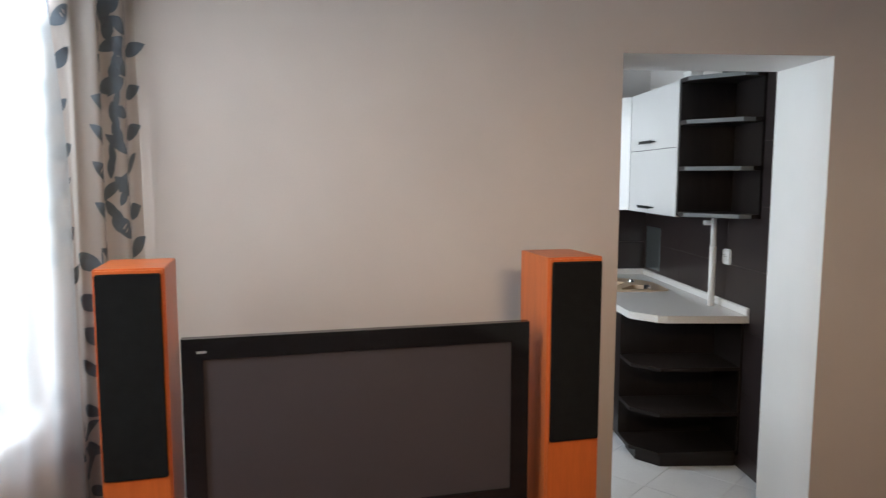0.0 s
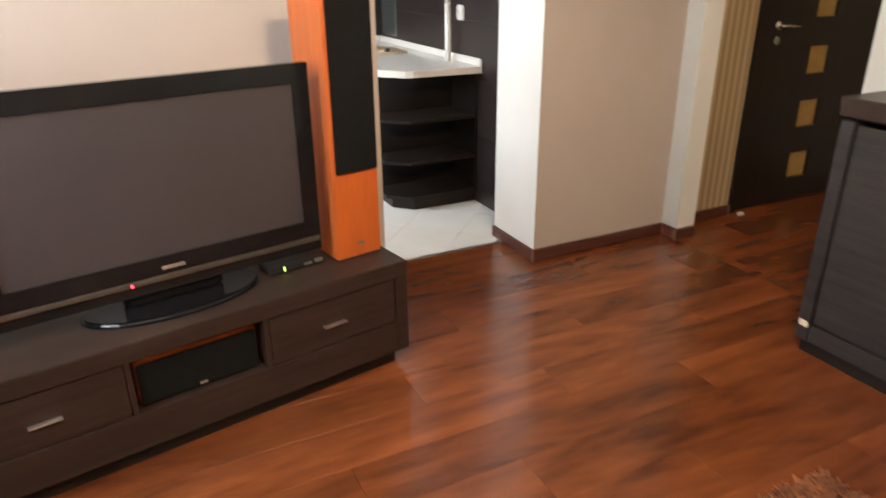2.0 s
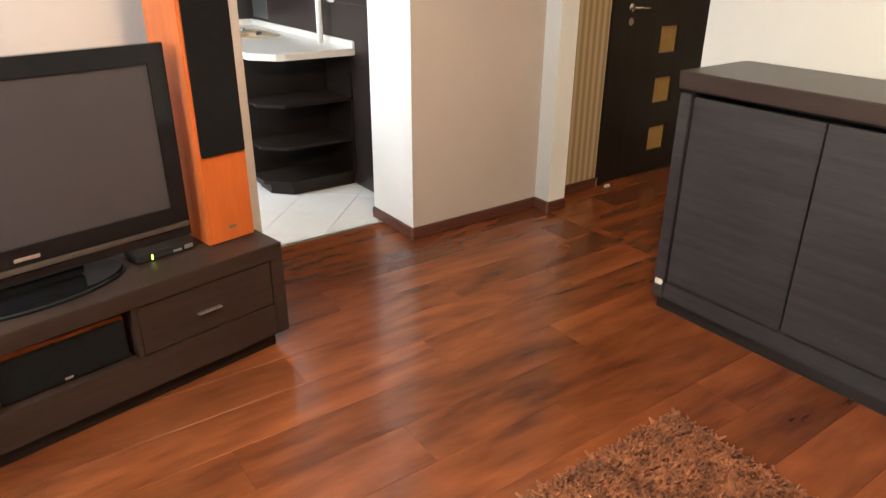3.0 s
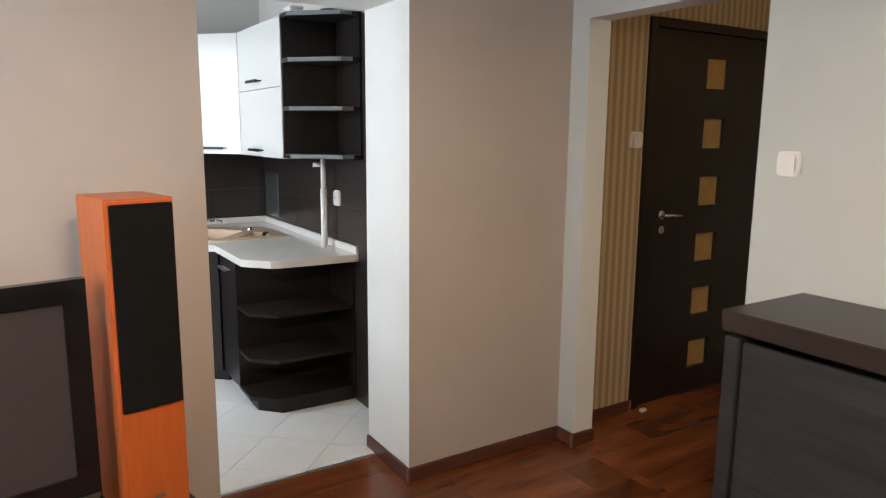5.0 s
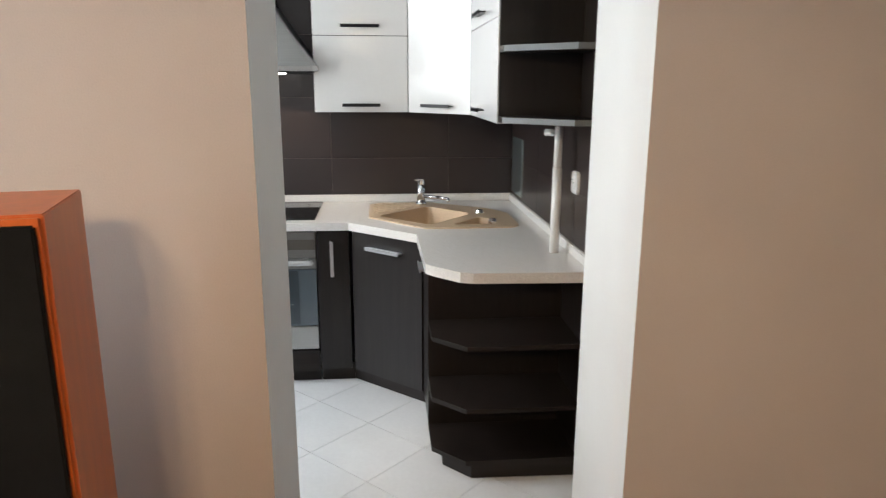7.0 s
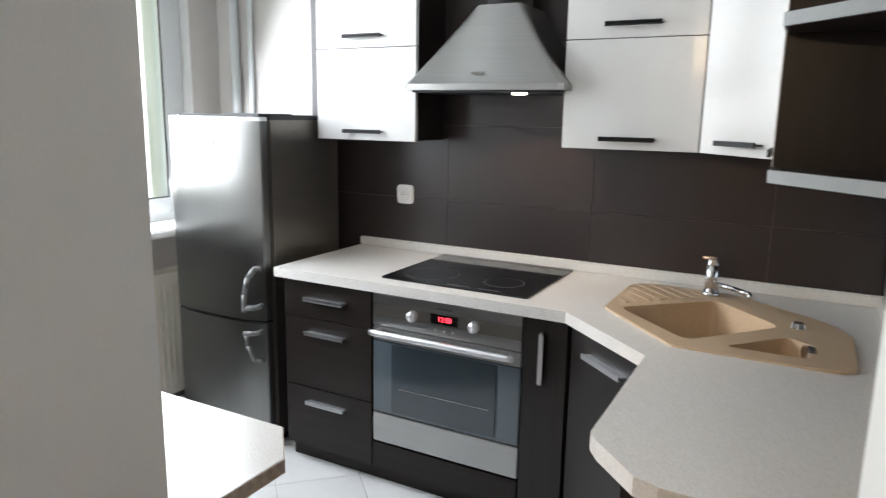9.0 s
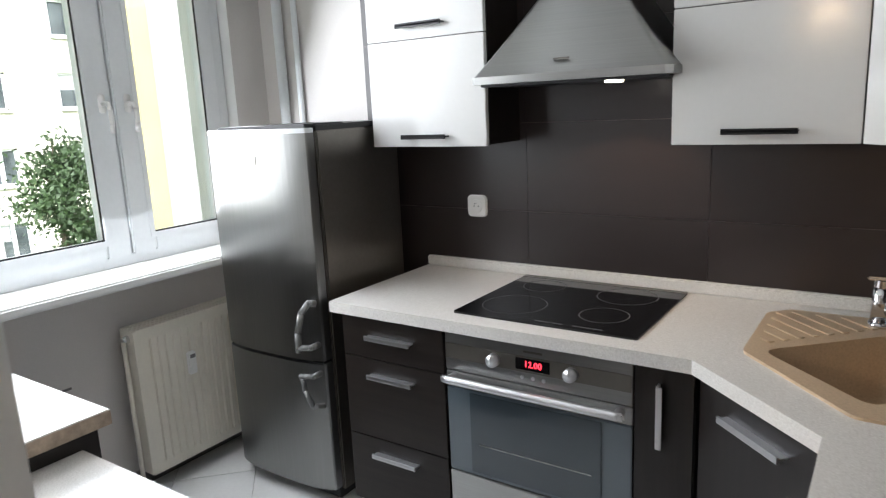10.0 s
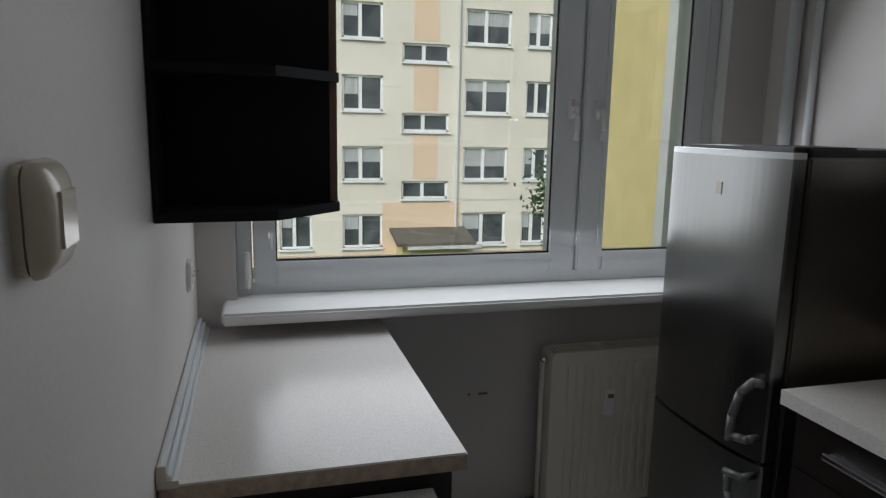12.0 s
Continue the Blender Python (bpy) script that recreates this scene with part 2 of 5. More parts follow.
def thing(name, x, y, z, label, category, group="", kind="", rz=0):
    ob = new(name)
    ob.empty_display_size = 0.1
    m = pose(x, y, z, 0, 0, rz)
    ob.matrix_basis = m
    AT[ob.name] = m
    return tagged(ob, label, category, group, kind)


def part(name, bm, material, parent=None, label="", smooth=False, local=False):
    """One mesh object; world coordinates unless local."""
    m = AT.get(parent.name, Matrix()) if parent else Matrix()
    if parent and not local:
        bm.transform(m.inverted())
    bmesh.ops.recalc_face_normals(bm, faces=bm.faces[:])
    me = bpy.data.meshes.new(name)
    bm.to_mesh(me)
    bm.free()
    if smooth:
        me.polygons.foreach_set("use_smooth", [True] * len(me.polygons))
    me.materials.append(material)
    ob = new(name, me)
    if parent:
        ob.parent = parent
        AT[ob.name] = m
    if label:
        ob["label"] = label
    return ob


def mesh(*steps):
    """A bmesh from (function, arguments...) steps."""
    bm = bmesh.new()
    for f, *a in steps:
        f(bm, *a)
    return bm


def bx(bm, x0, y0, z0, x1, y1, z1, bev=0.0):
    r = bmesh.ops.create_cube(bm, size=1.0, matrix=Matrix.LocRotScale(
        ((x0 + x1) / 2, (y0 + y1) / 2, (z0 + z1) / 2), None, (abs(x1 - x0), abs(y1 - y0), abs(z1 - z0))))
    if bev:
        es = list({e for v in r["verts"] for e in v.link_edges})
        bmesh.ops.bevel(bm, geom=es, offset=bev, segments=2, affect="EDGES", clamp_overlap=True)


def prism(bm, pts, z0, z1, holes=()):
    """A plate with holes, from outlines in x and y."""
    edges = []
    for loop in (pts, *holes):
        vs = [bm.verts.new((p[0], p[1], z0)) for p in loop]
        edges += [bm.edges.new((vs[i], vs[(i + 1) % len(vs)])) for i in range(len(vs))]
    g = bmesh.ops.triangle_fill(bm, use_beauty=True, use_dissolve=False, edges=edges)
    fs = [f for f in g["geom"] if isinstance(f, bmesh.types.BMFace)]
    r = bmesh.ops.extrude_face_region(bm, geom=fs)
    bmesh.ops.translate(bm, vec=(0, 0, z1 - z0), verts=[v for v in r["geom"] if isinstance(v, bmesh.types.BMVert)])


def cyl(bm, p0, p1, r0, r1=None, n=16):
    p0, p1 = Vector(p0), Vector(p1)
    d = p1 - p0
    m = Matrix.Translation((p0 + p1) / 2) @ d.to_track_quat("Z", "Y").to_matrix().to_4x4()
    bmesh.ops.create_cone(bm, cap_ends=True, segments=n, radius1=r0, radius2=r0 if r1 is None else r1, depth=d.length, matrix=m)


def tube(bm, pts, r, n=10):
    for a, b in zip(pts, pts[1:]):
        cyl(bm, a, b, r, None, n)
    for p in pts[1:-1]:
        bmesh.ops.create_uvsphere(bm, u_segments=n, v_segments=6, radius=r, matrix=Matrix.Translation(p))


def shell(name, boxes, mats, label):
    """A wall of boxes; its faces take mats by the way they look: -x, +x, -y, +y, else."""
    bm = mesh(*[(bx, *b) for b in boxes])
    me = bpy.data.meshes.new(name)
    bmesh.ops.recalc_face_normals(bm, faces=bm.faces[:])
    for f in bm.faces:
        k = f.normal
        f.material_index = 0 if k.x < -0.5 else 1 if k.x > 0.5 else 2 if k.y < -0.5 else 3 if k.y > 0.5 else 4
    bm.to_mesh(me)
    bm.free()
    for q in mats:
        me.materials.append(q)
    return tagged(new(name, me), label, "wall", kind="structure")


def rounded(x0, y0, x1, y1, r, n=5):
    out = []
    for cx, cy, a in ((x1 - r, y1 - r, 0), (x0 + r, y1 - r, 90), (x0 + r, y0 + r, 180), (x1 - r, y0 + r, 270)):
        out += [(cx + r * math.cos(radians(a + 90 * i / n)), cy + r * math.sin(radians(a + 90 * i / n))) for i in range(n + 1)]
    return out


def words(text, size, m, depth=0.0006):
    """Letters as a bmesh, at the pose m."""
    cu = bpy.data.curves.new("letters", "FONT")
    cu.body, cu.size, cu.extrude, cu.align_x, cu.align_y = text, size, depth, "CENTER", "CENTER"
    ob = bpy.data.objects.new("letters", cu)
    me = ob.to_mesh()
    bm = bmesh.new()
    bm.from_mesh(me)
    bm.transform(m)
    ob.to_mesh_clear()
    bpy.data.objects.remove(ob)
    bpy.data.curves.remove(cu)
    return bm

# ---- the large structure ----
H = 2.5
shell("wall_north", [(-0.4, 2.2, 0, 1.962, 2.588, H), (2.75, 2.2, 0, 3.71, 2.588, H), (1.962, 2.2, 1.985, 2.75, 2.588, H)],
      (WHITE, WHITE, TAUPE, KWALL, WHITE), "taupe wallpapered partition wall with an open doorway to the kitchen")
shell("wall_kitchen_back", [(-0.4, 4.66, 0, 3.1, 4.8, H)], (KWALL,) * 5, "pale painted back wall of the kitchen")
shell("wall_kitchen_side", [(2.95, 2.588, 0, 3.1, 4.66, H)], (KWALL,) * 5, "kitchen side wall clad with dark tiles")
shell("wall_window_living", [(-0.4, -3.2, 0, -0.06, 0.1, H), (-0.4, 1.95, 0, -0.06, 2.2, H), (-0.4, 0.1, 0, -0.06, 1.95, 0.75),
      (-0.4, 0.1, 2.3, -0.06, 1.95, H)], (PALER, TAUPE, WHITE, WHITE, WHITE), "taupe outer wall with the living room window")
shell("wall_window_kitchen", [(-0.4, 2.588, 0, -0.06, 2.709, H), (-0.4, 4.477, 0, -0.06, 4.66, H), (-0.4, 2.709, 0, -0.06, 4.477, 0.862),
      (-0.4, 2.709, 2.32, -0.06, 4.477, H)], (PALER, KWALL, WHITE, WHITE, WHITE), "white outer wall below and beside the kitchen window")
shell("wall_south", [(-0.4, -3.34, 0, 3.71, -3.2, H)], (TAUPE,) * 5, "taupe wall closing the living room")
shell("wall_east", [(3.585, -3.2, 0, 3.71, 1.25, H), (3.585, 2.09, 0, 3.71, 2.2, H), (3.585, 1.25, 1.965, 3.71, 2.09, H)],
      (GREYW, HALLW, WHITE, WHITE, WHITE), "pale grey wall with an opening to the hall")
shell("wall_hall_north", [(3.71, 2.246, 0, 4.13, 2.4, H), (5.25, 2.246, 0, 5.4, 2.4, H), (4.13, 2.246, 2.05, 5.25, 2.4, H),
      (4.13, 2.36, 0, 5.25, 2.4, 2.05)], (HALLW, HALLW, STRIPE, HALLW, HALLW), "hall wall with beige striped wallpaper")
shell("wall_hall_east", [(5.4, -1.4, 0, 5.5, 2.4, H)], (HALLW,) * 5, "beige end wall of the hall")
shell("wall_hall_south", [(3.71, -1.5, 0, 5.5, -1.4, H)], (HALLW,) * 5, "beige far wall of the hall")
tagged(part("ceiling", mesh((bx, -0.4, -3.34, H, 5.5, 4.8, H + 0.12)), CEIL), "white painted ceiling", "ceiling", kind="structure")
floor = tagged(part("floor", mesh((bx, -0.4, -3.34, -0.1, 5.5, 2.49, -0.008)), JOINT), "dark red-brown laminate plank floor", "floor", kind="structure")
kfloor = tagged(part("floor_kitchen", mesh((bx, -0.4, 2.49, -0.1, 3.1, 4.8, -0.006)), GROUTW), "white tiled kitchen floor laid diagonally", "floor", kind="structure")
tagged(part("trim", mesh((bx, 1.962, 2.482, -0.005, 2.75, 2.50, 0.003, 0.001)), ALU), "thin metal threshold strip", "threshold", kind="structure")


def skirting(runs, material, h, d, label):
    bm = bmesh.new()
    for x0, y0, x1, y1 in runs:
        bx(bm, min(x0, x1) - (0 if x0 != x1 else d), min(y0, y1) - (0 if y0 != y1 else d), 0, max(x0, x1), max(y0, y1), h, 0.004)
    return tagged(part("baseboard", bm, material), label, "skirting", kind="structure")


skirting([(-0.06, 2.2, 1.962, 2.2), (2.735, 2.2, 3.585, 2.2), (2.75, 2.185, 2.75, 2.585), (3.585, 2.075, 3.585, 2.185), (3.572, 2.09, 3.71, 2.09),
          (3.585, -3.2, 3.585, 1.25), (3.71, 2.246, 4.13, 2.246)], SKIRT, 0.06, 0.016, "dark red-brown skirting board")
bm = bmesh.new()
bx(bm, -0.06, 3.18, 0, -0.045, 4.66, 0.07, 0.003)
tagged(part("baseboard", bm, GREYP), "dark grey tiled skirting under the radiator", "skirting", kind="structure")


bm = mesh((bx, 2.728, 2.178, 0, 2.742, 2.186, 0.063, 0.002), (bx, 3.555, 2.066, 0, 3.569, 2.076, 0.063, 0.002), (bx, 4.118, 2.224, 0, 4.132, 2.231, 0.063, 0.002))
tagged(part("trim", bm, BROWN), "brown plastic corner caps of the skirting", "skirting cap", kind="structure")

# ---- windows ----
def window(name, y0, y1, z0, z1, split, label, handles, meet=0.072):
    w = thing(name, -0.15, (y0 + y1) / 2, z0, label, "window", kind="structure")
    o = 0.05
    bm = mesh((bx, -0.19, y0, z0, -0.12, y0 + o, z1, 0.004), (bx, -0.19, y1 - o, z0, -0.12, y1, z1, 0.004),
              (bx, -0.19, y0 + o, z0, -0.12, y1 - o, z0 + 0.045, 0.004), (bx, -0.19, y0 + o, z1 - o, -0.12, y1 - o, z1, 0.004),
              (bx, -0.19, split - 0.02, z0 + 0.045, -0.125, split + 0.02, z1 - o, 0.004))
    part("window_frame", bm, PVC, w)
    for a, b in ((y0 + o + 0.004, split - 0.006), (split + 0.006, y1 - o - 0.004)):
        za, zb, t = z0 + 0.042, z1 - o + 0.008, 0.072
        ta, tb = (t, meet) if a < split - 0.1 else (meet, t)
        s = part("sash", mesh((bx, -0.172, a, za, -0.105, a + ta, zb, 0.006), (bx, -0.172, b - tb, za, -0.105, b, zb, 0.006),
                 (bx, -0.172, a + ta, za, -0.105, b - tb, za + t, 0.006), (bx, -0.172, a + ta, zb - t, -0.105, b - tb, zb, 0.006)), PVC, w)
        part("glazing_bead", mesh((bx, -0.104, a + ta - 0.02, za + t - 0.02, -0.101, a + ta, zb - t + 0.02), (bx, -0.104, b - tb, za + t - 0.02, -0.101, b - tb + 0.02, zb - t + 0.02),
             (bx, -0.104, a + ta, za + t - 0.02, -0.101, b - tb, za + t), (bx, -0.104, a + ta, zb - t, -0.101, b - tb, zb - t + 0.02)), PVC, s)
        part("gasket", mesh((bx, -0.118, a + ta, za + t, -0.112, b - tb, za + t + 0.006), (bx, -0.118, a + ta, zb - t - 0.006, -0.112, b - tb, zb - t),
             (bx, -0.118, a + ta, za + t, -0.112, a + ta + 0.005, zb - t), (bx, -0.118, b - tb - 0.005, za + t, -0.112, b - tb, zb - t)), MATTB, s, "thin black rubber seal")
        p = part("pane", mesh((bx, -0.145, a + ta - 0.01, za + t - 0.01, -0.14, b - tb + 0.01, zb - t + 0.01)), GLASS, s)
        p.visible_shadow = False
    for y in handles:
        h = part("handle", mesh((bx, -0.105, y - 0.014, 1.50, -0.095, y + 0.014, 1.57, 0.004), (tube, [(-0.095, y, 1.535), (-0.06, y, 1.535), (-0.056, y + 0.004, 1.51),
                 (-0.058, y + 0.006, 1.46), (-0.066, y + 0.006, 1.425)], 0.009)), WHITEP, w, "white lever handle", True)
    return w


wk = window("window_1", 2.71, 4.476, 0.90, 2.319, 3.921, "white plastic double-sash kitchen window", (3.875, 3.98), 0.1)
part("hinge", mesh((bx, -0.12, 2.735, 0.935, -0.085, 2.757, 1.03, 0.004), (cyl, (-0.09, 2.746, 0.93), (-0.09, 2.746, 1.05), 0.009)), WHITEP, wk)
part("hinge", mesh((cyl, (-0.1, 2.82, 1.06), (-0.1, 2.82, 1.12), 0.006), (bx, -0.108, 2.813, 1.05, -0.1, 2.827, 1.13, 0.002)), ALU, wk)
part("window_sill", mesh((bx, -0.125, 2.667, 0.862, 0.115, 4.476, 0.90, 0.008)), WHITE, wk, "thick white window board")
wl = window("window_2", 0.101, 1.949, 0.786, 2.299, 1.1, "white plastic living room window behind a sheer curtain", (1.05, 1.15))
part("window_sill", mesh((bx, -0.19, 0.05, 0.752, 0.06, 1.99, 0.785, 0.008)), WHITE, wl, "white window board")

# ---- living room ----
TH = 11
BR = Vector((1.818, 1.618))
BM = pose(BR.x, BR.y, 0, 0, 0, TH)  # bench axes: x to the right, y back, origin at the front right corner


def bench():
    t = thing("tv_bench", BR.x, BR.y, 0, "long low dark oak television bench with two drawers and a niche", "tv stand", rz=TH)
    L, D = 1.49, 0.43
    part("top", mesh((bx, -L, 0, 0.36, 0, D, 0.419, 0.003)), BENCHM, t, local=True)
    part("side_panel", mesh((bx, -0.05, 0.0, 0.065, 0, D, 0.36, 0.002)), BENCHM, t, local=True)
    part("side_panel", mesh((bx, -L, 0.0, 0.065, -L + 0.05, D, 0.36, 0.002)), BENCHM, t, local=True)
    part("bottom_rail", mesh((bx, -L + 0.05, 0.0, 0.065, -0.05, D, 0.185, 0.002)), BENCHM, t, local=True)
    part("back_panel", mesh((bx, -L + 0.05, D - 0.012, 0.185, -0.05, D, 0.36)), BENCHM, t, local=True)
    part("plinth", mesh((bx, -L + 0.04, 0.04, 0, -0.04, D - 0.02, 0.065)), WENGE, t, local=True)
    for a, b in ((-0.96, -0.945), (-0.545, -0.53)):
        part("divider", mesh((bx, a, 0.004, 0.185, b, D - 0.012, 0.36)), BENCHM, t, local=True)
    for a, b, hx in ((-0.527, -0.052, -0.298), (-L + 0.052, -0.963, -1.175)):
        d = part("drawer", mesh((bx, a, 0.006, 0.188, b, 0.36, 0.357, 0.002)), BENCHM, t, local=True)
        part("handle", mesh((bx, hx - 0.042, -0.012, 0.262, hx + 0.042, -0.003, 0.268, 0.001), (bx, hx - 0.042, -0.003, 0.262, hx + 0.042, 0.006, 0.2655)), ALU, d, "slim aluminium pull", local=True)
    return t


bench()


def floor_speaker(u, v, label):
    m = BM @ pose(-u, v, 0.42)
    t = thing("floor_speaker", 0, 0, 0, label, "speaker", "pair of tower speakers")
    t.matrix_basis = m
    AT[t.name] = m
    w, d, h = 0.176, 0.235, 0.88
    part("cabinet", mesh((bx, -w, 0.008, 0, 0, d, h, 0.002)), CHERRY, t, local=True)
    part("front_baffle", mesh((bx, -w + 0.004, 0.0, 0.004, -0.004, 0.009, h - 0.004, 0.0012)), CHERRY, t, local=True)
    part("grille", mesh((bx, -w + 0.008, -0.012, 0.315, -0.008, 0.0, h - 0.012, 0.003)), GRILLE, t, "black cloth grille", local=True)
    part("badge", mesh((bx, -0.1, -0.003, 0.048, -0.07, 0.0, 0.058, 0.003)), GREYP, t, "small oval maker's badge", local=True)
    return t


floor_speaker(0.021, 0.13, "cherry veneer tower speaker with black grille on the bench")
floor_speaker(1.272, 0.155, "cherry veneer tower speaker with black grille beside the curtain")


def television():
    m = BM @ pose(-0.742, 0.16, 0.42)
    t = thing("television", 0, 0, 0, "large flat black television switched off on an oval stand", "television")
    t.matrix_basis = m
    AT[t.name] = m
    w, z0, z1 = 0.497, 0.088, 0.685
    prof = [(-w, z0 - 0.03), (w, z0 - 0.03), (w, z1), (-w, z1)]
    hole = [(-w + 0.055, z0 + 0.075), (w - 0.055, z0 + 0.075), (w - 0.055, z1 - 0.058), (-w + 0.055, z1 - 0.058)]
    bm = mesh((prism, prof, 0, 0.03, [hole]))
    bm.transform(Matrix.Rotation(radians(90), 4, "X") @ Matrix.Identity(4))
    bm.transform(Matrix.Translation((0, 0.03, 0)))
    part("bezel", bm, GLOSSB, t, "glossy black bezel", local=True)
    part("back_cover", mesh((bx, -w + 0.01, 0.03, z0 + 0.01, w - 0.01, 0.09, z1 - 0.01, 0.015)), MATTB, t, local=True)
    part("screen", mesh((bx, -w + 0.05, 0.01, z0 + 0.07, w - 0.05, 0.028, z1 - 0.053)), SCREEN, t, "dark grey glass screen", local=True)
    part("lower_trim", mesh((bx, -w + 0.004, -0.008, z0 + 0.002, w - 0.004, 0.0, z0 + 0.022, 0.004)), STEELD, t, "bronze-grey speaker strip", local=True)
    part("logo_plate", mesh((bx, -0.035, -0.003, z0 + 0.035, 0.035, 0.0, z0 + 0.046, 0.001)), ALU, t, local=True)
    part("mark", mesh((bx, -w + 0.04, -0.002, z1 - 0.04, -w + 0.065, 0.0, z1 - 0.034)), ALU, t, local=True)
    part("power_light", mesh((bx, -0.13, -0.011, z0 + 0.006, -0.124, -0.008, z0 + 0.014)), REDLED, t, "red standby light", local=True)
    part("neck", mesh((bx, -0.15, 0.02, 0.012, 0.15, 0.07, z0 + 0.03, 0.01)), GLOSSB, t, local=True)
    bm = mesh((prism, [(0.275 * math.cos(i * math.pi / 24), 0.045 + 0.14 * math.sin(i * math.pi / 24)) for i in range(48)], 0, 0.015))
    rim = [e for e in bm.edges if all(v.co.z > 0.014 for v in e.verts) and len([f for f in e.link_faces if abs(f.normal.z) < 0.5]) == 1]
    bmesh.ops.bevel(bm, geom=rim, offset=0.01, segments=3, affect="EDGES")
    part("stand_base", bm, GLOSSB, t, "glossy oval foot", local=True)
    return t


television()


def local_thing(name, u, v, z, label, cat):
    t = thing(name, 0, 0, 0, label, cat)
    m = BM @ pose(-u, v, z)
    t.matrix_basis = m
    AT[t.name] = m
    return t


t = local_thing("centre_speaker", 0.745, 0.03, 0.186, "cherry veneer centre speaker with black grille in the niche", "speaker")
part("cabinet", mesh((bx, -0.185, 0.012, 0, 0.185, 0.25, 0.148, 0.003)), CHERRY, t, local=True)
part("grille", mesh((bx, -0.182, 0, 0.003, 0.182, 0.012, 0.138, 0.004)), GRILLE, t, local=True)
part("badge", mesh((bx, -0.012, -0.002, 0.012, 0.012, 0, 0.02, 0.002)), ALU, t, local=True)
t = local_thing("set_top_box", 0.36, 0.165, 0.42, "small black receiver box with a green light", "set-top box")
part("case", mesh((bx, -0.08, 0, 0.003, 0.12, 0.1, 0.026, 0.003)), MATTB, t, local=True)
part("light", mesh((bx, -0.03, -0.002, 0.006, -0.025, 0, 0.022)), GREENLED, t, local=True)
part("label_plate", mesh((bx, 0.085, -0.002, 0.008, 0.115, 0, 0.022), (bx, 0.045, -0.0015, 0.008, 0.075, 0, 0.016)), ALU, t, local=True)


def sideboard():
    t = thing("sideboard", 3.36, 0.26, 0, "dark charcoal wooden sideboard with thick brown top against the wall", "sideboard")
    y0, y1 = -0.53, 1.03
    bm = bmesh.new()
    prof = [(3.155, 0.968), (3.575, 0.968), (3.575, 0.89), (3.20, 0.89), (3.163, 0.905)]
    vs = [[bm.verts.new((x, y, z)) for x, z in prof] for y in (y0 - 0.01, y1 + 0.01)]
    bm.faces.new(vs[0])
    bm.faces.new(vs[1][::-1])
    for i in range(len(prof)):
        j = (i + 1) % len(prof)
        bm.faces.new((vs[0][i], vs[0][j], vs[1][j], vs[1][i]))
    bmesh.ops.bevel(bm, geom=bm.edges[:], offset=0.003, segments=2, affect="EDGES")
    part("top", bm, SIDET, t, "thick dark brown top")
    part("side_panel", mesh((bx, 3.165, y1 - 0.05, 0.06, 3.575, y1, 0.889, 0.003)), SIDEB, t)
    part("side_panel", mesh((bx, 3.165, y0, 0.06, 3.575, y0 + 0.05, 0.889, 0.003)), SIDEB, t)
    part("bottom_rail", mesh((bx, 3.17, y0 + 0.05, 0.06, 3.575, y1 - 0.05, 0.13, 0.003)), SIDEB, t)
    part("back_panel", mesh((bx, 3.56, y0 + 0.05, 0.13, 3.575, y1 - 0.05, 0.889)), SIDEB, t)
    part("plinth", mesh((bx, 3.195, y0 + 0.01, 0, 3.56, y1 - 0.01, 0.06)), WENGE, t)
    w = (y1 - y0 - 0.1) / 3
    for i in range(3):
        a = y1 - 0.05 - i * w
        part("door", mesh((bx, 3.178, a - w + 0.003, 0.135, 3.197, a - 0.003, 0.878, 0.002)), SIDEB, t, "flat charcoal wood-grain door")
    part("furniture_clip", mesh((bx, 3.158, 0.985, 0.118, 3.166, 1.02, 0.142, 0.003), (cyl, (3.16, 0.99, 0.13), (3.15, 0.985, 0.134), 0.008)), BEIGEP, t, "small beige felt tag")
    return t


sideboard()


def rug():
    t = thing("rug", 1.9, -0.4, 0, "brown shaggy rug lying on the laminate", "rug")
    x0, x1, y0, y1 = 1.0, 2.64, -1.6, 0.5
    part("backing", mesh((prism, rounded(x0, y0, x1, y1, 0.03), -0.002, 0.012)), RUGM, t)
    rng = random.Random(5)
    vs, fs = [], []
    for i in range(26000):
        x, y = rng.uniform(x0, x1), y1 - (y1 - y0) * rng.random() ** 1.4
        h, r, a = rng.uniform(0.009, 0.021), rng.uniform(0.004, 0.009), rng.uniform(0, 6.28)
        dx, dy = rng.gauss(0, 0.011), rng.gauss(0, 0.011)
        k = len(vs)
        vs += [(x + r * math.cos(a + j * 2.094), y + r * math.sin(a + j * 2.094), 0.01) for j in range(3)]
        vs += [(x + dx + r * 0.6 * math.cos(a + j * 2.094), y + dy + r * 0.6 * math.sin(a + j * 2.094), 0.01 + h) for j in range(3)]
        fs += [(k + j, k + (j + 1) % 3, k + 3 + (j + 1) % 3, k + 3 + j) for j in range(3)] + [(k + 3, k + 4, k + 5)]
    me = bpy.data.meshes.new("pile")
    me.from_pydata(vs, [], fs)
    me.materials.append(RUGM)
    ob = new("pile", me)
    ob.parent, ob.matrix_parent_inverse = t, AT[t.name].inverted()
    ob["kind"] = "stuff"


rug()


# curtains
def drape_point(s, z, x0, y0, x1, y1, folds, depth, off=0.0):
    d = Vector((x1 - x0, y1 - y0, 0))
    nrm = Vector((d.y, -d.x, 0)).normalized()
    f = math.sin(s * folds * 6.283 + 0.35 * math.sin(z * 1.9)) * depth * (0.7 + 0.3 * math.cos(s * 9 + 1))
    p = Vector((x0, y0, z)) + d * s + nrm * (f + off)
    return p


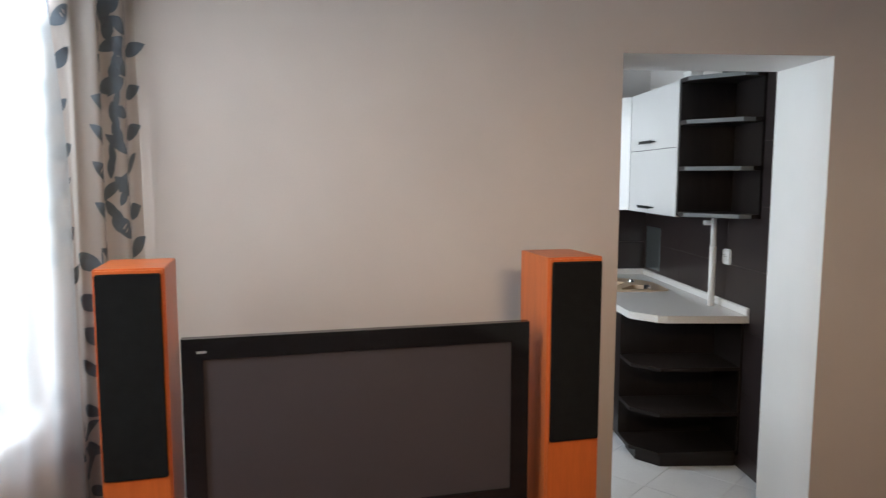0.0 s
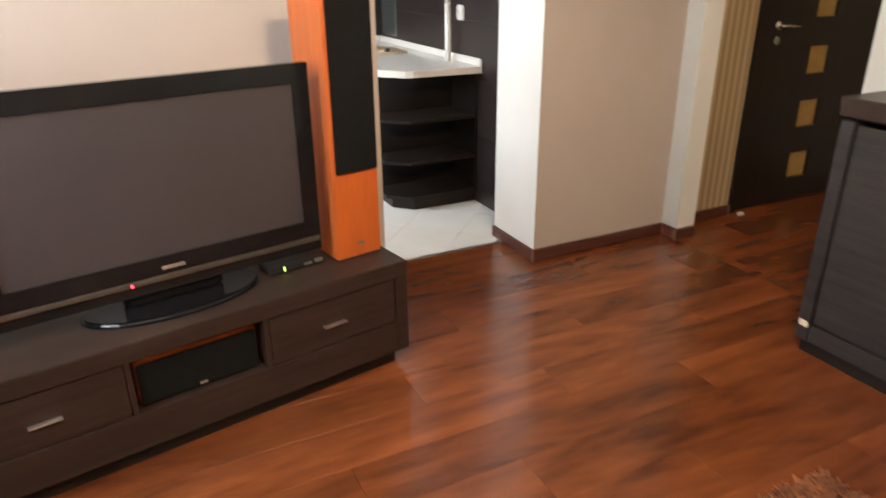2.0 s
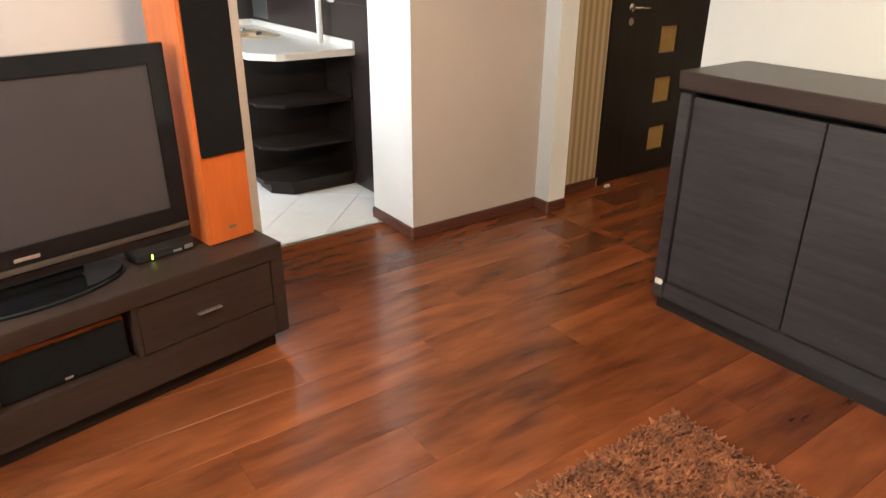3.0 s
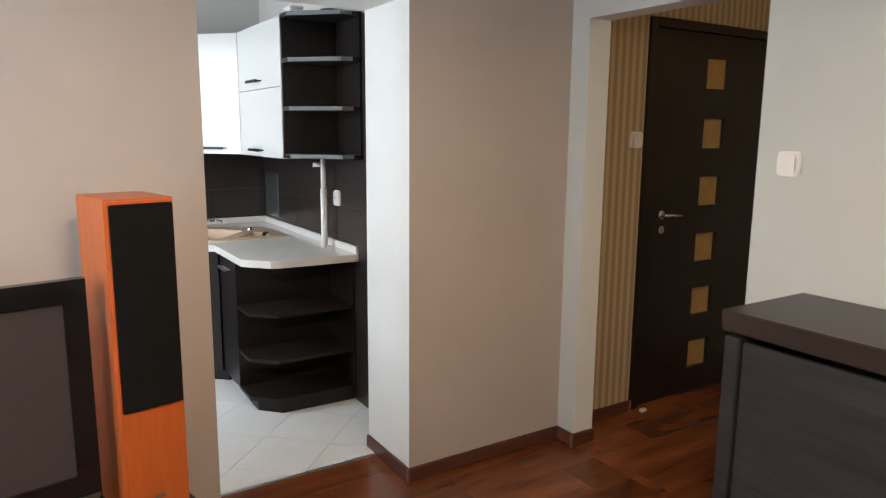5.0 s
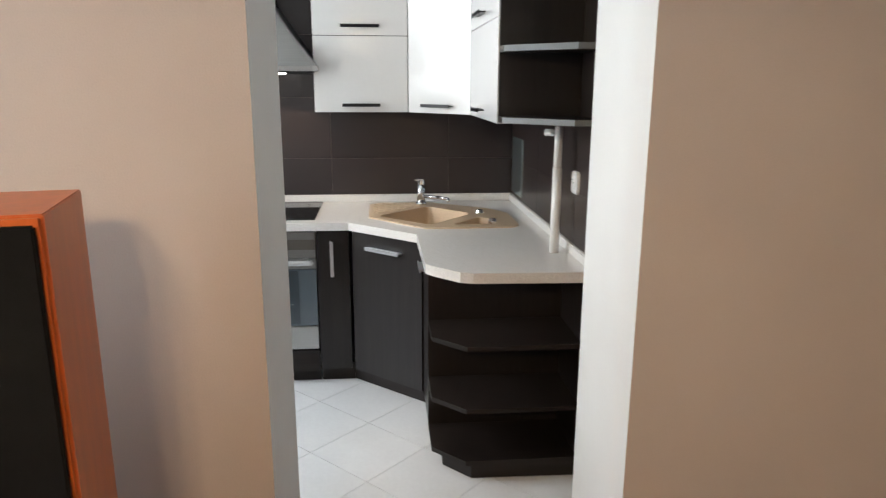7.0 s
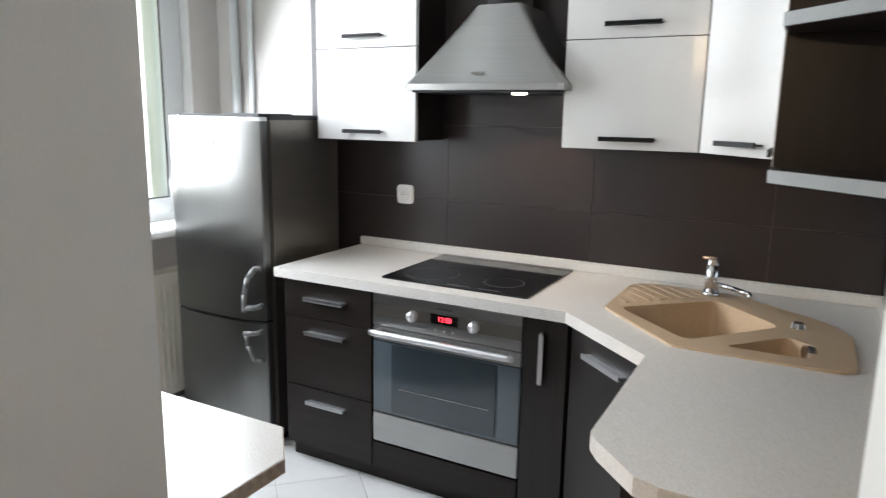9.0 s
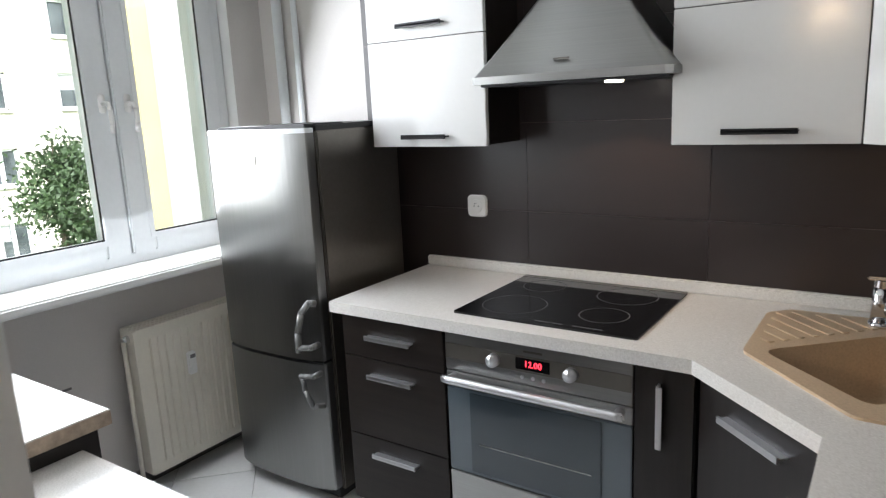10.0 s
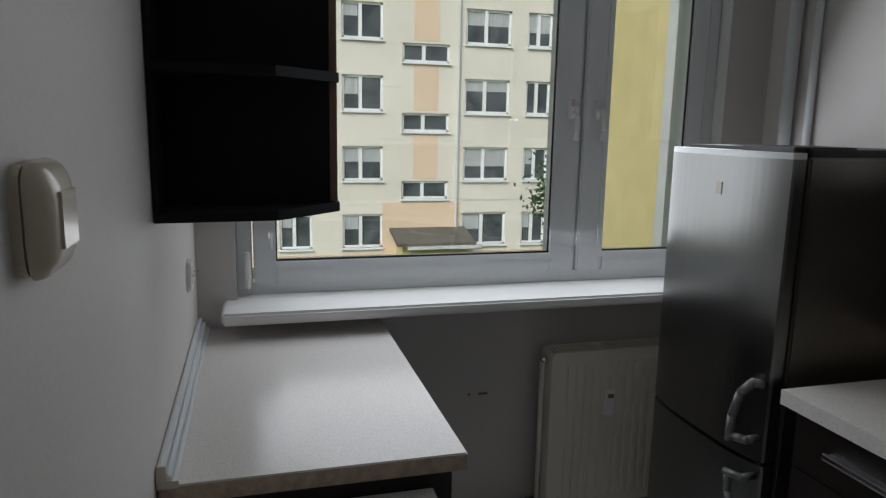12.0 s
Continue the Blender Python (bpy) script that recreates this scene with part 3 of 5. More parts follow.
def drape(path, z0, z1, folds, depth, ns, nz, edge=lambda z: 0.0, off=0.0):
    bm = bmesh.new()
    grid = []
    for j in range(nz + 1):
        z = z0 + (z1 - z0) * j / nz
        grid.append([bm.verts.new(drape_point(i / ns * (1 - edge(z)), z, *path, folds, depth, off)) for i in range(ns + 1)])
    for j in range(nz):
        for i in range(ns):
            bm.faces.new((grid[j][i], grid[j][i + 1], grid[j + 1][i + 1], grid[j + 1][i]))
    return bm


t = thing("sheer_curtain", 0.13, 0.9, 0.03, "long white translucent voile curtain over the window", "curtain")
SP = (0.10, -0.35, 0.13, 2.0)
part("voile", drape(SP, 0.03, 2.44, 15, 0.022, 330, 14, lambda z: max(0.0, (z - 0.7) * 0.05)), SHEER, t, smooth=True)
t = thing("patterned_curtain", 0.2, 2.0, 0.03, "ecru curtain printed with slate-blue leafy stems", "curtain")
CP = (0.06, 1.80, 0.255, 2.165)
part("cloth", drape(CP, 0.03, 2.44, 4, 0.028, 120, 20), DRAPE, t, smooth=True)
rng = random.Random(11)
bm = bmesh.new()


def printed(bm, s0, z0, ang, length, wide):
    n = 7
    left, right = [], []
    for i in range(n + 1):
        k = i / n
        w = wide * math.sin(math.pi * min(1, k * 1.02)) ** 0.8
        sx, sz = math.cos(ang), math.sin(ang)
        for lst, sg in ((left, 1), (right, -1)):
            a = s0 + (sx * k * length - sz * sg * w) / 0.62
            z = z0 + sz * k * length + sx * sg * w
            lst.append(bm.verts.new(drape_point(a, min(2.43, max(0.04, z)), *CP, 4, 0.028, 0.004)))
    for i in range(n):
        bm.faces.new((left[i], left[i + 1], right[i + 1], right[i]))


for s0, zb, zt in ((0.22, 1.2, 2.4), (0.52, 0.3, 1.25), (0.66, 1.05, 2.42), (0.86, 0.9, 2.2), (0.1, 0.2, 0.9), (0.34, 0.05, 0.7), (0.9, 0.1, 0.8)):
    z, side = zb, 1
    while z < zt:
        printed(bm, s0 + 0.02 * math.sin(z * 7), z, 1.57, 0.075, 0.0035)
        if rng.random() < 0.88:
            printed(bm, s0 + 0.02 * math.sin(z * 7), z, 1.57 - side * rng.uniform(0.75, 1.25), rng.uniform(0.075, 0.12), rng.uniform(0.018, 0.03))
        side = -side
        z += rng.uniform(0.05, 0.075)
for z in [1.35 + 0.045 * i for i in range(24)]:
    printed(bm, 0.74 + rng.uniform(-0.03, 0.03), z, rng.uniform(1.0, 2.1), 0.08, rng.uniform(0.01, 0.02))
part("leaf_print", bm, LEAFP, t, "slate-blue printed leaves", smooth=True)
t = thing("curtain_rail", 0.12, 0.9, 2.45, "white ceiling curtain rail", "curtain rail")
part("rail", mesh((bx, 0.06, -0.5, 2.445, 0.30, 2.18, 2.499, 0.004)), PVC, t)

t = thing("ceiling_lamp", *LAMP, 2.5, "three-armed ceiling lamp with downward metal shades and warm bulbs", "lamp")
part("ceiling_rose", mesh((cyl, (*LAMP, 2.46), (*LAMP, 2.5), 0.05, 0.06, 24), (cyl, (*LAMP, 2.2), (*LAMP, 2.46), 0.01)), ALU, t)
for i in range(3):
    c, q = math.cos(i * 2.094 + 0.5), math.sin(i * 2.094 + 0.5)
    px, py = LAMP[0] + 0.16 * c, LAMP[1] + 0.16 * q
    arm = part("arm", mesh((tube, [(*LAMP, 2.22), (LAMP[0] + 0.12 * c, LAMP[1] + 0.12 * q, 2.235), (px, py, 2.2), (px, py, 2.15)], 0.007)), ALU, t)
    bm = bmesh.new()
    rows = [[bm.verts.new((px + r * math.cos(k * 0.2618), py + r * math.sin(k * 0.2618), z)) for k in range(24)]
            for r, z in ((0.07, 2.05), (0.062, 2.09), (0.045, 2.13), (0.02, 2.155), (0.017, 2.152), (0.042, 2.127), (0.059, 2.089), (0.067, 2.05))]
    for a, b in zip(rows, rows[1:] + rows[:1]):
        for k in range(24):
            bm.faces.new((a[k], a[(k + 1) % 24], b[(k + 1) % 24], b[k]))
    part("shade", bm, ALU, arm, "small domed metal shade", True)


def wall_switch(x, y, z, m3, material, label, w=0.082, outlet=False, bulge=0.004):
    """A rounded switch plate; m3 turns its face, which looks along -y, to the room."""
    t = thing("power_socket" if outlet else "light_switch", x, y, z, label, "socket" if outlet else "switch")
    m = pose(x, y, z, 0, 0, m3)
    t.matrix_basis = m
    AT[t.name] = m
    h = w / 2
    bm = mesh((prism, rounded(-h, -h, h, h, 0.018), 0, 0.008), (prism, rounded(-h * 0.93, -h * 0.93, h * 0.93, h * 0.93, 0.018), 0.008, 0.013))
    bm.transform(Matrix.Rotation(radians(90), 4, "X"))
    if bulge > 0.01:
        b2 = bmesh.new()
        rows = []
        for k in range(8):
            q = h * math.cos(0.2 * k) ** 0.6
            rows.append([b2.verts.new((px, -0.010 - 0.022 * math.sin(0.2 * k), pz)) for px, pz in rounded(-q, -q * 1.08, q, q * 1.08, q * 0.45, 6)])
        for r0, r1 in zip(rows, rows[1:]):
            for i in range(len(r0)):
                b2.faces.new((r0[i], r0[(i + 1) % len(r0)], r1[(i + 1) % len(r0)], r1[i]))
        b2.faces.new(rows[-1])
        part("dome", b2, material, t, smooth=True, local=True)
        bulge = 0.02
    part("plate", bm, material, t, local=True)
    if outlet:
        part("socket_face", mesh((cyl, (0, -0.013, 0), (0, -0.016, 0), 0.026, 0.025, 28)), material, t, local=True)
        for q in (-0.0095, 0.0095):
            part("pin_hole", mesh((cyl, (q, -0.0155, 0), (q, -0.0168, 0), 0.0028, None, 10)), MATTB, t, local=True)
        part("earth_pin", mesh((cyl, (0, -0.016, 0.011), (0, -0.03, 0.011), 0.0025, None, 10)), CHROME, t, local=True)
    else:
        part("rocker", mesh((bx, -h * 0.7, -0.013 - bulge, -h * 0.72, h * 0.7, -0.011, h * 0.72, min(0.009, bulge * 0.8))), material, t, local=True)
    return t


wall_switch(3.583, 1.13, 1.382, -90, WHITEP, "white light switch on the pale grey wall")
wall_switch(4.075, 2.245, 1.444, 0, WHITEP, "white light switch on the striped hall wallpaper")

# ---- hall door ----
t = thing("door_1", 4.65, 2.3, 0, "closed dark wenge door with six square amber panes", "door", kind="structure")
PZ = (1.797, 1.479, 1.164, 0.849, 0.538, 0.226)
bm = mesh((prism, [(4.20, 0.006), (5.19, 0.006), (5.19, 2.0), (4.20, 2.0)], 0, 0.04,
           [[(4.615, z - 0.08), (4.79, z - 0.08), (4.79, z + 0.08), (4.615, z + 0.08)] for z in PZ]))
bm.transform(Matrix.Translation((0, 2.30, 0)) @ Matrix.Rotation(radians(90), 4, "X"))
leaf = part("leaf", bm, WENGE_V, t)
for z in PZ:
    part("pane", mesh((bx, 4.61, 2.281, z - 0.085, 4.795, 2.29, z + 0.085)), GOLDG, leaf, "amber frosted glass pane")
part("frame", mesh((bx, 4.135, 2.236, 0, 4.195, 2.35, 2.045, 0.004), (bx, 5.195, 2.236, 0, 5.248, 2.35, 2.045, 0.004), (bx, 4.195, 2.236, 2.004, 5.195, 2.35, 2.045, 0.004)), WENGE_V, t)
part("handle", mesh((cyl, (4.315, 2.262, 1.05), (4.315, 2.25, 1.05), 0.025, None, 24), (tube, [(4.315, 2.25, 1.05), (4.315, 2.215, 1.05), (4.42, 2.21, 1.047)], 0.009)), CHROME, t, "chrome lever handle", True)
part("lock", mesh((cyl, (4.315, 2.262, 0.972), (4.315, 2.25, 0.972), 0.022, None, 24)), CHROME, t, "chrome lock rose")
part("hinge", mesh((cyl, (5.192, 2.236, 1.72), (5.192, 2.236, 1.80), 0.009)), CHROME, t)

t = thing("door_stop", 4.19, 2.19, 0, "small pale rubber door stop on the laminate", "door stop")
part("pad", mesh((bx, 4.165, 2.18, 0, 4.21, 2.205, 0.018, 0.006)), BEIGEP, t)

# ---- kitchen ----
WT = 0.83  # worktop height


def lerp(a, b, k):
    return tuple(p + (q - p) * k for p, q in zip(a, b))


def bar_handle(parent, a, b, nrm, material=ALU, drop=0.0):
    """A flat edge pull from a to b that stands out along nrm."""
    a, b, n = Vector(a), Vector(b), Vector(nrm)
    bm = bmesh.new()
    d = (b - a).normalized()
    up = n.cross(d).normalized()
    for off, out0, out1, th in ((0, 0.0, 0.03, 0.005), (-0.006, 0.024, 0.03, 0.016)):
        vs = []
        for k in (a, b):
            for o in (out0, out1):
                for u in (0, th):
                    vs.append(bm.verts.new(k + n * o + up * (u + off)))
        for f in ((0, 1, 3, 2), (4, 6, 7, 5), (0, 4, 5, 1), (2, 3, 7, 6), (0, 2, 6, 4), (1, 5, 7, 3)):
            bm.faces.new([vs[i] for i in f])
    return part("handle", bm, material, parent, "slim metal pull")


WOUT = [(0.836, 4.04), (2.048, 4.04), (2.357, 3.756), (2.362, 3.25), (2.385, 3.215), (2.475, 3.122), (2.52, 3.105), (2.948, 3.085), (2.948, 4.655), (0.836, 4.655)]
SINK = [(2.143, 4.145), (2.143, 4.50), (2.20, 4.555), (2.47, 4.555), (2.77, 4.33), (2.84, 4.20), (2.84, 3.90), (2.80, 3.862), (2.40, 3.862)]
SINKC = Vector((2.5, 4.2))
shr = [tuple(SINKC + (Vector(p) - SINKC) * 0.96) for p in SINK]
t = thing("worktop", 1.9, 4.35, 0.79, "long speckled beige corner worktop with upstand", "worktop")
part("slab", mesh((prism, WOUT, WT - 0.038, WT, [shr])), WTOP, t)
part("upstand", mesh((bx, 0.836, 4.632, WT, 2.948, 4.656, WT + 0.04, 0.005), (bx, 2.926, 3.085, WT, 2.948, 4.632, WT + 0.04, 0.005)), WTOP, t, "beige wall upstand")

# sink with a large and a small bowl and a ribbed drainer
t = thing("kitchen_sink", 2.5, 4.2, WT, "sand-coloured granite corner sink with drainer", "sink")
B1 = [(2.185, 4.165), (2.45, 4.42), (2.655, 4.20), (2.43, 3.925)]
B2 = [(2.53, 3.925), (2.675, 4.10), (2.745, 4.05), (2.735, 3.925)]


def soft(poly, r, n=4):
    out = []
    for i, p in enumerate(poly):
        p, a, b = Vector(p), Vector(poly[i - 1]), Vector(poly[(i + 1) % len(poly)])
        s, e = p + (a - p).normalized() * r, p + (b - p).normalized() * r
        for k in range(n + 1):
            q = k / n
            out.append(tuple(s * (1 - q) ** 2 + p * 2 * q * (1 - q) + e * q * q))
    return out


part("deck", mesh((prism, soft(SINK, 0.02), WT, WT + 0.007, [soft(B1, 0.04), soft(B2, 0.025)])), SINKM, t)
for poly, r, deep in ((B1, 0.04, 0.17), (B2, 0.025, 0.09)):
    ring = soft(poly, r)
    c = Vector((sum(p[0] for p in ring), sum(p[1] for p in ring))) / len(ring)
    bm = bmesh.new()
    rows = []
    for z, k in ((WT + 0.007, 1.0), (WT - deep * 0.85, 0.93), (WT - deep, 0.82)):
        rows.append([bm.verts.new((*(c + (Vector(p) - c) * k), z)) for p in ring])
    for a, b in zip(rows, rows[1:]):
        for i in range(len(ring)):
            bm.faces.new((a[i], a[(i + 1) % len(ring)], b[(i + 1) % len(ring)], b[i]))
    bm.faces.new(rows[-1])
    bowl = part("bowl", bm, SINKM, t, smooth=True)
    part("drain", mesh((cyl, (c.x, c.y, WT - deep), (c.x, c.y, WT - deep + 0.004), 0.035, 0.03, 24)), CHROME, bowl, "chrome drain")
for i in range(8):
    q = 6.43 + i * 0.062
    xs, xe = max(2.172, q - 4.528), (q - 2.035) / 2
    rib = mesh((bx, 0, -0.011, 0, (xe - xs) * 1.4142, 0.011, 0.0045, 0.0018))
    rib.transform(pose(xs, q - xs, WT + 0.006, 0, 0, -45))
    part("drainer_rib", rib, SINKM, t)
part("overflow", mesh((cyl, (2.74, 4.0, WT + 0.002), (2.72, 3.99, WT + 0.006), 0.018, None, 18)), CHROME, t)
part("waste_knob", mesh((cyl, (2.70, 4.22, WT + 0.006), (2.70, 4.22, WT + 0.022), 0.022, 0.016, 20)), CHROME, t, "chrome waste knob")
t = thing("kitchen_tap", 2.42, 4.49, WT, "chrome single-lever tap behind the sink", "tap")
part("body", mesh((cyl, (2.42, 4.49, WT + 0.006), (2.42, 4.49, WT + 0.02), 0.03, 0.027, 20), (cyl, (2.42, 4.49, WT + 0.02), (2.42, 4.49, WT + 0.12), 0.023, 0.021, 20)), CHROME, t, smooth=True)
part("lever", mesh((cyl, (2.42, 4.49, WT + 0.12), (2.42, 4.485, WT + 0.14), 0.022, 0.018, 20), (bx, 2.385, 4.47, WT + 0.135, 2.435, 4.495, WT + 0.145, 0.004)), CHROME, t)
part("spout", mesh((tube, [(2.43, 4.48, WT + 0.05), (2.50, 4.41, WT + 0.056), (2.55, 4.36, WT + 0.055), (2.556, 4.354, WT + 0.042)], 0.009)), CHROME, t, smooth=True)

# base units along the back wall
t = thing("drawer_unit", 1.06, 4.36, 0, "dark wenge base unit with three drawers beside the fridge", "cabinet")
part("carcass", mesh((bx, 0.852, 4.10, 0.09, 1.278, 4.65, 0.79)), WENGE_V, t)
part("plinth", mesh((bx, 0.852, 4.125, 0, 1.278, 4.14, 0.09)), WENGE, t)
for z0, z1, hz in ((0.632, 0.786, 0.712), (0.337, 0.629, 0.572), (0.075, 0.334, 0.277)):
    d = part("drawer", mesh((bx, 0.853, 4.08, z0, 1.277, 4.099, z1, 0.0015)), WENGE, t)
    bar_handle(d, (0.972, 4.08, hz), (1.158, 4.08, hz), (0, -1, 0))


def oven():
    t = thing("built_in_oven", 1.584, 4.3, 0.18, "stainless steel built-in oven under the hob", "oven")
    x0, x1, f = 1.283, 1.886, 4.083
    part("body", mesh((bx, x0 + 0.01, f + 0.02, 0.185, x1 - 0.01, 4.62, 0.77)), STEELD, t)
    c = part("control_panel", mesh((bx, x0, f, 0.652, x1, f + 0.02, 0.776, 0.002)), STEEL, t, "brushed steel control panel")
    part("dark_band", mesh((bx, x0 + 0.002, f - 0.0025, 0.692, x1 - 0.002, f, 0.742, 0.001)), STEELD, c, "grey control band")
    part("display", mesh((bx, 1.535, f - 0.004, 0.700, 1.645, f - 0.0025, 0.736)), GLOSSB, c)
    part("clock_digits", words("12.00", 0.026, pose(1.592, f - 0.0045, 0.718, 90, 0, 0)), REDLED, c, "red clock digits 12.00")
    for k in (1.462, 1.712):
        part("knob", mesh((cyl, (k, f, 0.714), (k, f - 0.024, 0.714), 0.021, 0.019, 28), (bx, k - 0.002, f - 0.027, 0.714, k + 0.002, f - 0.023, 0.732)), ALU, c, "round aluminium knob", True)
    for k in range(3):
        part("button", mesh((cyl, (1.555 + k * 0.035, f, 0.676), (1.555 + k * 0.035, f - 0.004, 0.676), 0.006, None, 14)), ALU, c)
    part("lettering", mesh((bx, 1.56, f - 0.0015, 0.753, 1.62, f, 0.759)), STEELD, c)
    d = part("door", mesh((bx, x0, f, 0.306, x1, f + 0.02, 0.594, 0.003)), OVGLASS, t, "glass oven door with a blue-grey reflection in its colour")
    part("door_strip", mesh((bx, x0, f, 0.596, x1, f + 0.02, 0.648, 0.003)), STEEL, d)
    part("window", mesh((bx, 1.368, f - 0.003, 0.318, 1.80, f, 0.588, 0.002)), OVWIN, d)
    part("rack", mesh((bx, 1.40, f - 0.0045, 0.416, 1.77, f - 0.003, 0.419)), STEEL, d, "oven shelf behind the glass")
    part("handle", mesh((tube, [(1.315, f, 0.632), (1.315, f - 0.042, 0.636), (1.854, f - 0.042, 0.636), (1.854, f, 0.632)], 0.0125, 14), (bx, 1.29, f - 0.05, 0.624, 1.879, f - 0.035, 0.648, 0.006)), ALU, d, "satin bar handle")
    part("lower_panel", mesh((bx, x0, f - 0.001, 0.184, x1, f + 0.02, 0.302, 0.003)), STEEL, t, "brushed steel lower panel")


oven()
t = thing("oven_housing", 1.58, 4.36, 0, "dark wenge panel and plinth beneath the oven", "cabinet")
part("panel", mesh((bx, 1.281, 4.082, 0.072, 1.888, 4.10, 0.176, 0.002)), WENGE, t)
part("plinth", mesh((bx, 1.281, 4.125, 0, 1.888, 4.14, 0.072)), WENGE, t)
part("shelf", mesh((bx, 1.281, 4.10, 0.155, 1.888, 4.65, 0.176)), WENGE, t)
t = thing("bottle_cabinet", 1.97, 4.36, 0, "narrow dark wenge pull-out base unit", "cabinet")
part("carcass", mesh((bx, 1.893, 4.10, 0.09, 2.047, 4.65, 0.79)), WENGE_V, t)
part("plinth", mesh((bx, 1.893, 4.125, 0, 2.06, 4.14, 0.09)), WENGE, t)
d = part("door", mesh((bx, 1.893, 4.08, 0.075, 2.046, 4.099, 0.786, 0.0015)), WENGE_V, t)
part("handle", mesh((bx, 1.956, 4.052, 0.56, 1.972, 4.058, 0.735, 0.002), (bx, 1.956, 4.056, 0.56, 1.961, 4.08, 0.735)), ALU, d, "upright metal pull")

# diagonal sink cabinet
t = thing("corner_cabinet", 2.4, 4.1, 0, "dark wenge diagonal corner base unit under the sink", "cabinet")
P, Q = Vector((2.058, 4.076, 0)), Vector((2.384, 3.776, 0))
n45 = Vector((Q.y - P.y, -(Q.x - P.x), 0)).normalized()
part("carcass", mesh((prism, [(2.06, 4.12), (2.40, 3.80), (2.93, 3.80), (2.93, 4.64), (2.06, 4.64)], 0.09, 0.60)), WENGE_V, t)
part("plinth", mesh((prism, [(2.06, 4.13), (2.42, 3.80), (2.44, 3.82), (2.08, 4.15)], 0, 0.09)), WENGE, t)
a, b = P + (Q - P) * 0.015, P + (Q - P) * 0.985
o = -n45 * 0.019
d = part("door", mesh((prism, [a[:2], b[:2], (b + o)[:2], (a + o)[:2]], 0.075, 0.786)), WENGE_V, t, "dark olive-brown wenge door")
a, b = P + (Q - P) * 0.26, P + (Q - P) * 0.72
bar_handle(d, (a.x, a.y, 0.715), (b.x, b.y, 0.715), tuple(n45))
t = thing("base_cabinet", 2.65, 3.62, 0, "narrow dark wenge base unit facing the cooker", "cabinet")
part("carcass", mesh((bx, 2.41, 3.462, 0.09, 2.93, 3.79, 0.788)), WENGE_V, t)
part("plinth", mesh((bx, 2.44, 3.462, 0, 2.46, 3.80, 0.09)), WENGE, t)
d = part("door", mesh((bx, 2.387, 3.464, 0.075, 2.406, 3.77, 0.786, 0.0015)), WENGE_V, t)
bar_handle(d, (2.387, 3.70, 0.715), (2.387, 3.56, 0.715), (-1, 0, 0))


def end_shelf(name, zs, x0, y1, th, label, back, cut, ym, edge=None):
    """Open corner shelves whose outer corner is cut off."""
    t = thing(name, x0 + 0.2, y1 - 0.15, zs[0], label, "shelf")
    xa, xb = x0, 2.94
    for z in zs:
        o = [(xa, y1), (xa, ym + cut), (xa + cut, ym), (xb, ym - 0.0), (xb, y1)]
        p = part("shelf_board", mesh((prism, o, z, z + th)), WENGE, t)
        if edge:
            e = [(xa - 0.002, ym + cut), (xa + cut - 0.002, ym - 0.002), (xa + cut + 0.06, ym - 0.002), (xa + cut + 0.06, ym), (xa + cut, ym), (xa, ym + cut)]
            part("edge_strip", mesh((prism, e, z + 0.001, z + th - 0.001)), edge, p, "pale worn edge strip")
    part("back_panel", mesh((bx, xa, y1, back[0], xb, y1 + 0.018, back[1], 0.001)), WENGE_V, t)
    part("side_panel", mesh((bx, xb - 0.012, ym, back[0], xb + 0.002, y1, back[1])), WENGE_V, t)
    return t


low = end_shelf("open_end_shelf", (0.07, 0.282, 0.527), 2.385, 3.443, 0.018, "open dark wenge end shelves below the worktop", (0.07, 0.79), 0.12, 3.135)
part("plinth", mesh((prism, [(2.43, 3.44), (2.43, 3.27), (2.53, 3.165), (2.935, 3.155), (2.935, 3.44)], 0, 0.069)), WENGE, low)
end_shelf("open_wall_shelf", (1.335, 1.575, 1.815, 2.035), 2.63, 3.305, 0.022, "open dark wenge wall shelves at the cupboard's end", (1.335, 2.057), 0.2, 3.02, EDGE)

# hob
t = thing("ceramic_hob", 1.59, 4.37, WT, "black glass ceramic hob with four printed rings", "hob")
part("glass", mesh((prism, rounded(1.298, 4.114, 1.887, 4.618, 0.008), WT + 0.0, WT + 0.006)), CERAM, t)
part("rear_trim", mesh((bx, 1.298, 4.597, WT + 0.006, 1.887, 4.618, WT + 0.0075)), STEELD, t, "grey rear trim")
for cx, cy, r in ((1.44, 4.26, 0.105), (1.735, 4.27, 0.075), (1.43, 4.50, 0.075), (1.73, 4.49, 0.098)):
    bm = bmesh.new()
    ring = [[bm.verts.new((cx + q * math.cos(i * math.pi / 24), cy + q * math.sin(i * math.pi / 24), WT + 0.0066)) for i in range(48)] for q in (r, r - 0.003)]
    for i in range(48):
        bm.faces.new((ring[0][i], ring[0][(i + 1) % 48], ring[1][(i + 1) % 48], ring[1][i]))
    part("ring", bm, RING, t, "printed cooking ring")
for k in range(2):
    part("control_mark", mesh((bx, 1.57 + k * 0.12, 4.135, WT + 0.006, 1.66 + k * 0.12, 4.141, WT + 0.0066)), RING, t)


